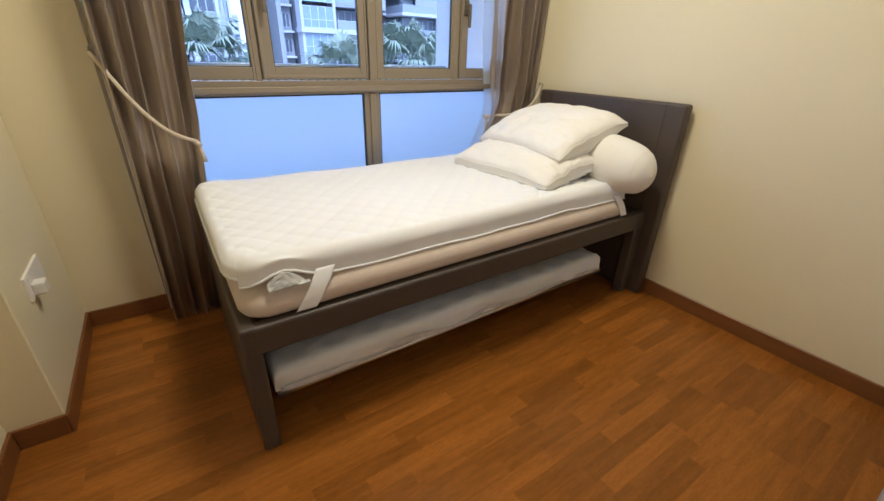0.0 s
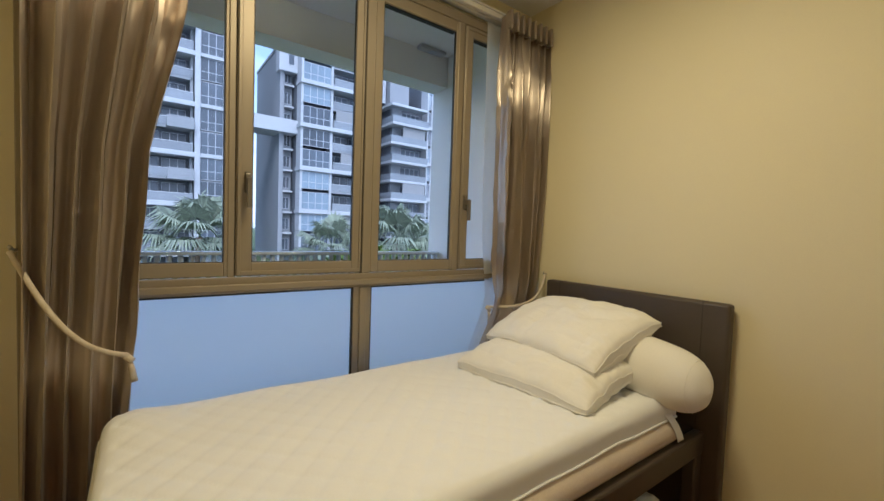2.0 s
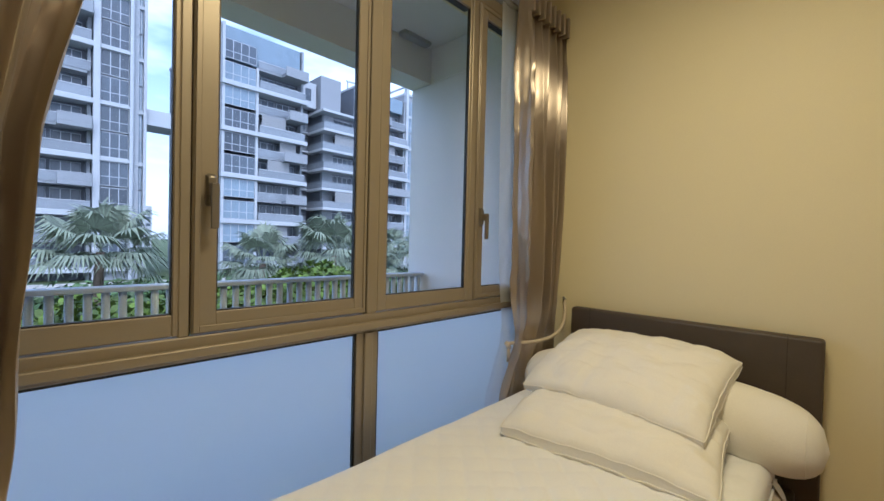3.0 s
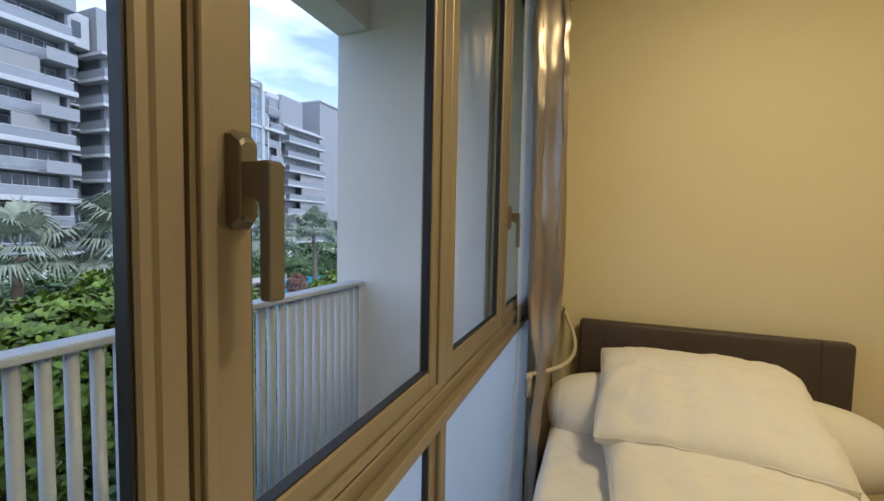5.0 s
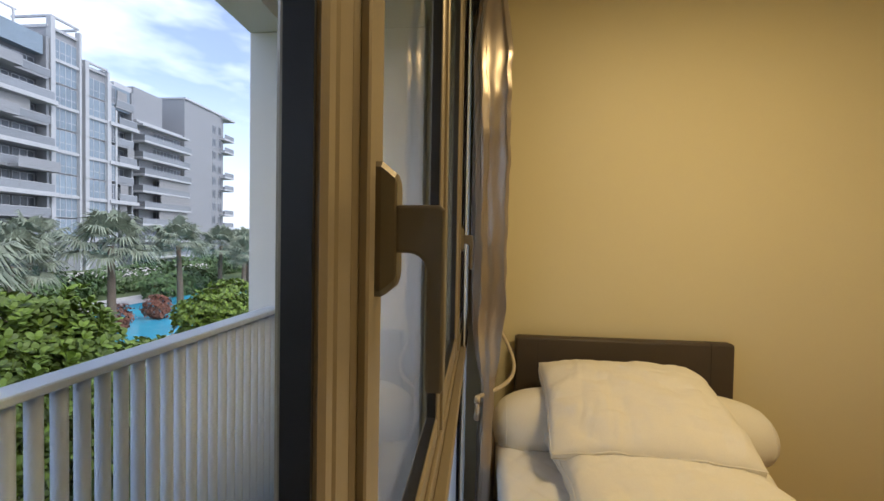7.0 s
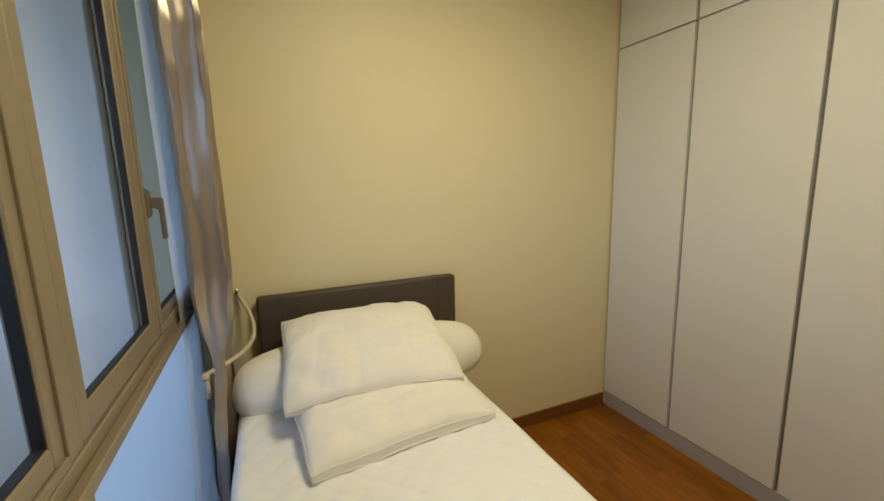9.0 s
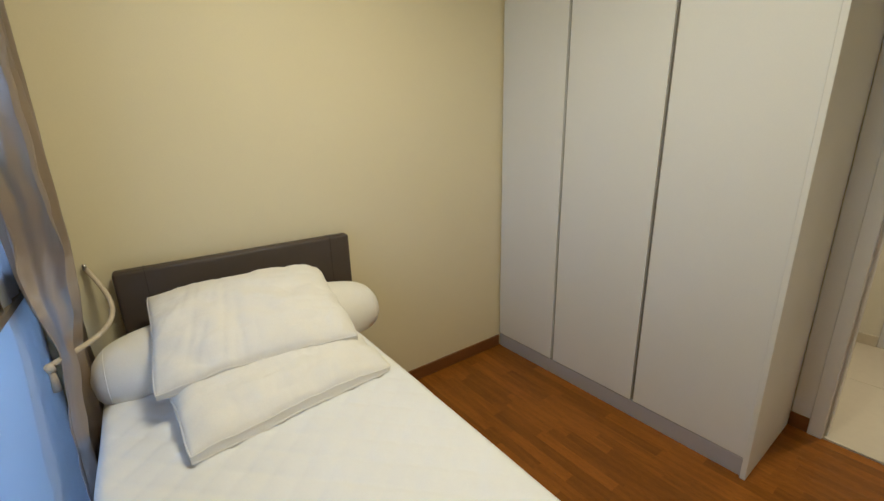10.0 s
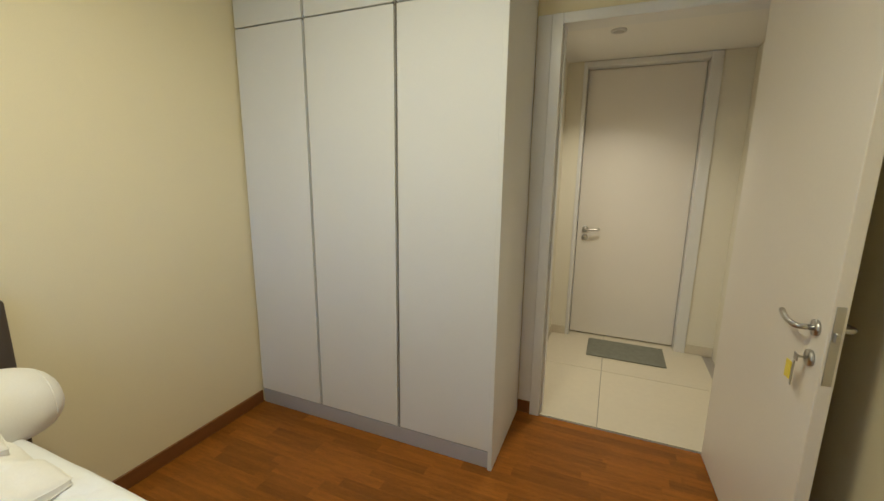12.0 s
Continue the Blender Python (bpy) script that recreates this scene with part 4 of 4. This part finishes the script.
rng = random.Random(4)
shrub((2.6, 5.9, GZ), [((2.3, 5.7, 0.30), (1.05, 0.85, 0.55), 2300), ((3.2, 6.0, 0.42), (0.95, 0.85, 0.58), 2300), ((2.8, 5.7, -0.35), (1.6, 0.9, 0.7), 1800), ((4.1, 6.7, -0.15), (0.8, 0.8, 0.55), 700), ((2.6, 5.7, -1.3), (1.7, 0.9, 0.9), 700)], 0.088, LEAF, "bright green leafy shrub close outside the balcony", rng, crown=rosettes)
shrub((1.0, 4.5, GZ), [((1.6, 4.5, -0.85), (1.5, 0.55, 0.6), 650), ((-0.6, 4.5, -0.95), (1.3, 0.55, 0.6), 450), ((3.4, 4.8, -0.9), (1.2, 0.7, 0.7), 500)], 0.105, DEEPLEAF, "dark green shrub below the balcony railing", rng, crown=rosettes)
shrub((0.4, 5.9, GZ), [((0.8, 5.8, 0.20), (0.95, 0.8, 0.55), 900), ((-0.6, 5.9, 0.05), (1.0, 0.8, 0.55), 600), ((0.2, 5.9, -0.9), (1.6, 0.9, 0.9), 600)], 0.105, LEAF, "bright green leafy shrub close outside the balcony", rng, crown=rosettes)
shrub((5.6, 8.4, GZ), [((5.4, 8.4, -1.15), (1.6, 1.2, 0.8), 900), ((7.8, 9.4, -1.4), (1.6, 1.3, 0.8), 700)], 0.13, LEAF, "leafy green shrub in the garden", rng, crown=rosettes)
shrub((18.6, 14.0, GZ), [((17.6, 13.8, -2.0), (1.6, 1.5, 1.0), 800), ((19.6, 14.2, -1.7), (1.9, 1.5, 1.0), 900)], 0.20, LEAF, "rounded green tree beside the pool", rng, crown=rosettes)
for bx, by in ((19.2, 20.3), (22.6, 20.9)):
    shrub((bx, by, GZ), [((bx, by, GZ + 0.75), (0.75, 0.75, 0.75), 900)], 0.10, RUST, "rust-red leafy shrub standing at the pool", rng)
for bx, by, w, h in ((4, 26, 5, 1.6), (13, 31, 6, 1.7), (24, 32, 6, 1.5), (35, 33, 7, 1.5), (48, 36, 8, 1.7), (-6, 30, 6, 1.6), (9, 21, 3.2, 1.5), (62, 40, 9, 2.0), (-3, 14, 3.5, 1.3), (33, 27.5, 4, 1.2)):
    shrub((bx, by, GZ), [((bx, by, GZ + h * 0.7), (w, 1.6, h), 2200)], 0.20, DEEPLEAF, "dark green clipped planting in the garden", rng, "hedge")


def fan_leaf(bm, origin, yaw, lift, reach, size, rng, blades=33):
    """A fan leaf: a stalk and a folded fan of narrow blades that droop at the tips."""
    o = Vector(origin)
    h = Vector((math.cos(yaw), math.sin(yaw), 0))
    d = (h * math.cos(lift) + Vector((0, 0, math.sin(lift)))).normalized()
    side = Vector((-math.sin(yaw), math.cos(yaw), 0))
    up = side.cross(d) * -1
    hub = o + d * reach + Vector((0, 0, -0.12 * reach * math.cos(lift)))
    w = 0.02
    q = [bm.verts.new(v) for v in (o - side * w, o + side * w, hub + side * w, hub - side * w)]
    bm.faces.new(q)
    for i in range(blades):
        a = (i / (blades - 1) - 0.5) * 4.2
        ln = size * (1 - 0.10 * abs(a)) * rng.uniform(0.88, 1.08)
        b = (d * math.cos(a) + side * math.sin(a)).normalized()
        s = (d * -math.sin(a) + side * math.cos(a)).normalized()
        mid = hub + b * ln * 0.55 + up * 0.05 * size
        tip = hub + b * ln + Vector((0, 0, -0.36 * ln * rng.uniform(0.5, 1.6)))
        wd = size * 0.036
        v = [bm.verts.new(x) for x in (hub, mid - s * wd + up * 0.02, tip, mid + s * wd + up * 0.02)]
        bm.faces.new((v[0], v[1], v[3]))
        bm.faces.new((v[1], v[2], v[3]))


def palm(base, height, spread, leaves, seed):
    r = random.Random(seed)
    p = thing("palm_tree", base, "fan palm with a grey trunk and silver-green leaves", "palm tree", "palms in the garden")
    b = Vector(base)
    lean = Vector((r.uniform(-0.15, 0.15), r.uniform(-0.15, 0.15), 0))
    pts = [b + Vector((0, 0, height * k / 6)) + lean * (k / 6) ** 2 for k in range(7)]
    part("trunk", tube(pts, 0.22, 10, taper=0.13), TRUNK, p, "", True)
    bm = bmesh.new()
    for i in range(leaves):
        lift = math.radians(80 - 102 * (i / (leaves - 1)) ** 0.8) + r.uniform(-0.12, 0.12)
        fan_leaf(bm, pts[-1] + Vector((0, 0, 0.1)), i * 2.4 + r.uniform(-0.3, 0.3), lift, spread * r.uniform(0.5, 0.75), spread * r.uniform(0.52, 0.70), r)
    part("crown", bm, FROND, p)
    return p


for i, (px, py, ph, ps) in enumerate(((2.0, 19.5, 4.2, 1.9), (10.3, 17.4, 4.1, 2.0), (7.4, 19.0, 3.7, 1.7), (14.8, 20.6, 3.6, 1.7), (18.3, 19.6, 4.4, 1.9), (26.5, 22.5, 4.3, 1.9), (33, 24.0, 4.2, 1.9), (39, 25.5, 4.0, 1.9), (47, 30, 4.2, 2.0), (18.5, 29, 4.2, 2.0), (24, 31, 4.4, 2.0), (-2.5, 23, 3.8, 1.8), (31.5, 20.5, 3.4, 1.7))):
    palm((px, py, GZ), ph, ps, 27, 20 + i)

# ---- apartment blocks across the garden ----
STOREY = 3.1
PANE_MESH, FRAME_MESH = {}, {}


def window_mesh(w, h, mat):
    key = (round(w, 2), round(h, 2), mat.name)
    if key not in PANE_MESH:
        PANE_MESH[key] = finish("pane", boxes((0.05, w - 0.05, -0.02, 0.02, 0.05, h - 0.05)), mat)
        n = max(2, round(w / 0.85))
        rows = [(0, w, -0.05, 0.03, 0, 0.06), (0, w, -0.05, 0.03, h - 0.06, h)]
        rows += [(max(0, w * k / n - 0.035), min(w, w * k / n + 0.035), -0.05, 0.03, 0.06, h - 0.06) for k in range(n + 1)]
        if h > 2:
            rows.append((0.03, w - 0.03, -0.045, 0.03, h * 0.38 - 0.03, h * 0.38 + 0.03))
        FRAME_MESH[key] = finish("window", boxes(*rows), FRAME)
    return FRAME_MESH[key], PANE_MESH[key]


def add_window(parent, x, y, z, w, h, mat):
    f, p = window_mesh(w, h, mat)
    ob = piece("window", f, parent, (x, y, z))
    piece("pane", p, ob, (x, y, z))


def planter(parent, x, y, z, r):
    part("planter", boxes((x, x + r.uniform(0.7, 1.5), y, y + 0.35, z, z + r.uniform(0.35, 0.75)), bevel=0.03), r.choice((BLIND, DEEPLEAF, RECESS)), parent)


def body(x0, x1, y, z1, wall, label, roof=0.35):
    """A block's core and flat roof; z1 is the roof's height."""
    b = thing("apartment_building", ((x0 + x1) / 2, y + 6, GZ), label, "building", "apartment blocks across the garden")
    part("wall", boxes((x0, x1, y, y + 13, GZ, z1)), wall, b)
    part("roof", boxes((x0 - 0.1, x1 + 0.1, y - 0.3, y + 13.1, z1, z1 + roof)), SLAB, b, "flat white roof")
    return b


def maisonettes(x0, x1, y, base, top, bay, seed, label, deep=1.9, glass_top=3.0):
    """Two-storey flats between deep white slabs: a glazed bay beside stacked balconies; base: a slab's height, bay: the glazed bay's width."""
    r = random.Random(seed)
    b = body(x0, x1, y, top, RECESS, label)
    c = x0 + bay
    part("side_wall", boxes((x0, x0 + 0.3, y - deep, y - 0.001, GZ, top)), SLAB, b)
    part("side_wall", boxes((x1 - 0.3, x1, y - deep * 0.7, y - 0.001, GZ, top)), CONCRETE, b)
    part("pier", boxes((c - 0.16, c + 0.16, y - deep + 0.05, y - 0.001, GZ, top - glass_top)), SLAB, b)
    z = base
    while z > GZ:
        z -= 5.8
    z += 5.8
    while z < top - 2.5:
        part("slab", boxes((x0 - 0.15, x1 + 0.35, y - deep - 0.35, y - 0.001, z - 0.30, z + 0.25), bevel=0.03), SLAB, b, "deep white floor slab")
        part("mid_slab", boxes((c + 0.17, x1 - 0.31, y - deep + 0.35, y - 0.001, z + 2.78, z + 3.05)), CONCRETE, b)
        for zz, d in ((z + 0.25, deep + 0.28), (z + 3.05, deep - 0.30)):
            part("balustrade", boxes((c + 0.2, x1 - 0.05, y - d, y - d + 0.06, zz, zz + 0.95)), BALUSTRADE, b)
            part("rail", boxes((c + 0.2, x1 - 0.05, y - d - 0.02, y - d + 0.09, zz + 0.95, zz + 1.02)), SLAB, b)
            add_window(b, x0 + 0.32, y - deep + 0.15, zz + 0.05, c - x0 - 0.5, 2.35, CURTAINWALL if r.random() < 0.45 else PANE)
            n = max(1, round((x1 - c) / 3.4))
            for k in range(n):
                w = (x1 - c - 0.6) / n
                add_window(b, c + 0.25 + k * w, y - 0.06, zz + 0.05, w - 0.3, 2.2, PANE)
            for k in range(r.choice((1, 2, 3))):
                planter(b, r.uniform(c + 0.3, x1 - 2.0), y - d + 0.35, zz, r)
            if r.random() < 0.3:
                w = (x1 - c) * r.uniform(0.3, 0.5)
                off = r.uniform(c + 0.3, x1 - w - 0.4)
                part("blind", boxes((off, off + w, y - d + 0.12, y - d + 0.17, zz + 1.0, zz + 2.4)), BLIND, b, "lowered pale balcony blind")
        if x1 - x0 > 6 and r.random() < 0.75:
            w = (x1 - c) * r.uniform(0.4, 0.6)
            off = r.choice((c + 0.3, x1 - w))
            part("bay", boxes((off, off + w, y - deep - 1.1, y - deep + 0.349, z + 2.70, z + 3.10), (off, off + w, y - deep - 1.08, y - deep - 1.0, z + 3.10, z + 4.0), bevel=0.02), CONCRETE, b, "projecting balcony bay")
        z += 5.8
    if glass_top:
        part("penthouse", boxes((x0 + 0.5, x1 - 0.5, y - deep * 0.6, y - 0.001, top - glass_top + 0.3, top - 0.05)), CURTAINWALL, b, "blue-grey glazed penthouse")
    return b


def stack(x0, x1, y, base, top, head, seed, label, step=2.9):
    """Single-storey balconies stacked round a corner, under a taller plain wall up to head."""
    r = random.Random(seed)
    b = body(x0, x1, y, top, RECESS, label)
    part("upper_wall", boxes((x0 + 0.2, x0 + (x1 - x0) * 0.62, y + 0.6, y + 12, top + 0.36, head)), CONCRETE, b, "plain grey upper wall")
    part("corner_wall", boxes((x0 + 0.1, x0 + (x1 - x0) * 0.30, y - 0.5, y - 0.001, GZ, top)), CONCRETE, b)
    z = base
    while z > GZ + step:
        z -= step
    k = 0
    while z < top + 0.5:
        d = 2.2 + 0.35 * (k % 2)
        part("slab", boxes((x0 - 0.9, x1 - 0.2, y - d, y - 0.501, z - 0.18, z + 0.20), (x0 - 0.9, x0 + 0.3, y - 0.5, y + 2.5, z - 0.18, z + 0.20), bevel=0.03), SLAB, b, "projecting white balcony slab")
        if z < top - 1:
            part("balustrade", boxes((x0 - 0.85, x1 - 0.25, y - d + 0.04, y - d + 0.10, z + 0.2, z + 1.15), (x0 - 0.85, x0 - 0.79, y - d + 0.10, y + 2.4, z + 0.2, z + 1.15)), BALUSTRADE, b)
            cut = x0 + (x1 - x0) * 0.34
            add_window(b, cut, y - 0.06, z + 0.25, x1 - cut - 0.4, 2.25, PANE)
            if r.random() < 0.22:
                part("blind", boxes((cut - 0.8, x1 - 0.6, y - d + 0.14, y - d + 0.2, z + 0.9, z + step - 0.25)), BLIND, b, "lowered pale balcony blind")
            planter(b, r.uniform(x0, x1 - 2), y - d + 0.3, z + 0.2, r)
        z += step
        k += 1
    return b


def glass_tower(x0, x1, y, top, label, base=3.4, crown=1.6, pane=None):
    """A glazed stair tower between white piers, banded every two storeys, with an open frame on its roof."""
    b = body(x0, x1, y, top - crown, CONCRETE, label)
    part("pier", boxes((x0, x0 + 0.55, y - 0.7, y - 0.001, GZ, top)), SLAB, b)
    part("pier", boxes((x1 - 0.3, x1, y - 0.7, y - 0.001, GZ, top - crown * 0.3)), SLAB, b)
    part("roof_frame", boxes((x0 + 0.56, x1 - 0.301, y - 0.7, y - 0.4, top - 0.25, top), (x0, x0 + 0.3, y, y + 5, top - 0.25, top), (x1 - 0.3, x1, y, y + 5, top - 0.25, top)), SLAB, b, "open roof-terrace frame")
    z = base
    while z > GZ:
        z -= 5.8
    z += 5.8
    while z < top - crown - 1:
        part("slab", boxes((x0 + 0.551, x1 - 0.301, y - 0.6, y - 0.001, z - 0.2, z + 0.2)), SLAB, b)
        for zz in (z + 0.22, z + 3.0):
            if zz + 2.5 < top - crown:
                add_window(b, x0 + 0.6, y - 0.30, zz, x1 - x0 - 0.95, 2.6, pane or CURTAINWALL)
        z += 5.8
    return b


def stair_shaft(x0, x1, y, top, label, light=True, step=2.9):
    """A narrow recessed stair with landings and small windows."""
    # Recessed shafts get the same shade tone in place of facade paint.
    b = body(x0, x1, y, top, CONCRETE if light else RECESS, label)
    part("pillar", boxes((x0, x0 + (x1 - x0) * 0.3, y - 1.0, y - 0.001, GZ, top - 3.6)), CONCRETE, b)
    part("top_box", boxes((x0 - 0.3, x1 + 0.5, y - 1.6, y - 0.002, top - 3.6, top + 0.2), bevel=0.04), SLAB, b, "white box on top of the stair")
    part("box_window", boxes((x0 + (x1 - x0) * 0.5, x0 + (x1 - x0) * 0.85, y - 1.66, y - 1.601, top - 2.6, top - 0.8)), PANE, b, "dark square window")
    z = GZ + 1.0
    while z < top - 5:
        part("landing", boxes((x0 + (x1 - x0) * 0.31, x1, y - 0.9, y - 0.001, z - 0.12, z + 0.12)), SLAB, b)
        add_window(b, x0 + (x1 - x0) * 0.42, y - 0.06, z + 0.5, (x1 - x0) * 0.45, 1.6, PANE)
        z += step
    return b


YF = 58.0
maisonettes(-15.0, -3.4, YF, 15.2, 33.0, 5.0, 1, "pale tower with glazed bays and balconies")
maisonettes(-3.2, 4.9, YF, 15.2, 35.5, 2.2, 2, "pale tower with glazed bays and balconies")
glass_tower(5.0, 8.3, YF - 1.6, 36.0, "glazed bay of a tall tower", 15.2, 1.6, PANE)
glass_tower(8.4, 9.7, YF - 0.4, 35.0, "narrow glazed end of a tower", 15.2)
stair_shaft(15.1, 17.0, YF + 1.6, 26.0, "narrow pale stair tower with small windows")
maisonettes(17.2, 28.1, YF, 15.2, 28.4, 4.3, 5, "ten-storey block with deep balconies", 1.9, 4.5)
stair_shaft(28.3, 30.9, YF + 2.6, 25.2, "recessed grey stair shaft", False)
stack(31.4, 37.3, YF - 0.6, 20.6, 20.8, 26.6, 7, "stacked white balconies on a grey block")
maisonettes(37.5, 47.3, YF, 12.4, 26.4, 1.0, 8, "ten-storey block with deep balconies", 2.0, 2.7)
glass_tower(47.5, 51.5, YF - 0.8, 29.4, "tall glazed stair tower", 12.4)
glass_tower(52.3, 56.0, YF - 0.5, 25.8, "tall glazed stair tower", 12.4, 0.9)
maisonettes(56.1, 60.7, YF + 0.5, 12.4, 24.2, 1.2, 11, "pale block with balconies", 1.6, 3.8)
stair_shaft(60.9, 63.4, YF + 4.2, 26.0, "recessed grey shaft between blocks", False)
stack(66.8, 77.6, YF + 4.5, 20.9, 21.6, 27.8, 13, "stacked white balconies on a grey block")
end_block = body(78.0, 90.5, YF + 4.0, 29.4, CONCRETE, "plain grey end block with corner balconies")
for level in range(10):
    z = GZ + 2.9 * level + 1.4
    add_window(end_block, 86.6, YF + 3.94, z + 0.8, 1.1, 1.8, PANE)
    add_window(end_block, 88.6, YF + 3.94, z + 0.8, 1.1, 1.8, PANE)
    if level % 3 != 1:
        part("slab", boxes((89.0, 92.6, YF + 2.6, YF + 8, z - 0.2, z + 0.2), bevel=0.03), SLAB, end_block)
        part("balustrade", boxes((89.1, 92.5, YF + 2.64, YF + 2.70, z + 0.2, z + 1.1), (92.44, 92.5, YF + 2.70, YF + 7.9, z + 0.2, z + 1.1)), BALUSTRADE, end_block)
part("eave", boxes((89.5, 93.2, YF + 2.8, YF + 9, 28.9, 29.25)), SLAB, end_block, "thin projecting roof slab")
terrace = thing("roof_pergola", (42, YF + 4, 26.8), "open white pergola frame on a flat roof", "pergola")
for px in (38.4, 41.6, 44.8):
    part("post", boxes((px, px + 0.18, YF + 0.4, YF + 0.58, 26.75, 28.6)), SLAB, terrace)
    part("post", boxes((px, px + 0.18, YF + 3.4, YF + 3.58, 26.75, 28.6)), SLAB, terrace)
part("beam", boxes((38.2, 45.2, YF + 0.4, YF + 0.6, 28.6, 28.8), (38.2, 45.2, YF + 3.4, YF + 3.6, 28.6, 28.8)), SLAB, terrace)
bridge = thing("sky_bridge", (11, YF + 2, GZ + 5 * STOREY), "white concrete bridge joining two towers", "bridge")
part("deck", boxes((9.6, 17.3, YF - 0.5, YF + 3.4, 14.1, 15.9), bevel=0.03), SLAB, bridge)
far = thing("distant_building", (100, 150, GZ), "low pale building far beyond the garden", "building")
part("wall", boxes((10, 34, 190, 200, GZ, 13), (170, 230, 150, 160, GZ, 7)), SLAB, far)
for i in range(6):
    part("window_band", boxes((10.5, 33.5, 189.9, 189.99, GZ + 2.5 * i + 1.2, GZ + 2.5 * i + 2.2)), PANE, far)

# ---- floor pieces ----
STRIP = 0.060
strips = random.Random(11)
meshes = {}


def plank_mesh(length):
    key = round(length, 3)
    if key not in meshes:
        c, w = 0.0002, STRIP
        vs = [(0, 0, -0.012), (length, 0, -0.012), (length, w, -0.012), (0, w, -0.012), (0, 0, -c), (length, 0, -c), (length, w, -c), (0, w, -c),
              (c, c, 0), (length - c, c, 0), (length - c, w - c, 0), (c, w - c, 0)]
        fs = [(0, 1, 5, 4), (1, 2, 6, 5), (2, 3, 7, 6), (3, 0, 4, 7), (4, 5, 9, 8), (5, 6, 10, 9), (6, 7, 11, 10), (7, 4, 8, 11), (8, 9, 10, 11)]
        me = bpy.data.meshes.new("plank")
        me.from_pydata(vs, [], fs)
        me.materials.append(PLANK)
        meshes[key] = me
    return meshes[key]


y = -0.893
while y < 2.14:
    x = WEST + 0.001
    first = strips.choice((0.12, 0.20, 0.28, 0.36, 0.40))
    while x < EAST - 0.02:
        ln = first or strips.choice((0.30, 0.34, 0.38, 0.44))
        first = 0
        if x + ln > EAST - 0.08:
            ln = EAST - 0.001 - x
        piece("plank", plank_mesh(ln), floor, (x, y, 0))
        x += ln
    y += STRIP

T = 0.80
tile_mesh = finish("tile", boxes((0.002, T - 0.002, 0.002, T - 0.002, -0.009, 0), bevel=0.0015), TILE)
for i in range(2):
    for j in range(2):
        piece("tile", tile_mesh, corridor_floor, (0.245 - T * i, -1.712 - T * (1 - j), 0))
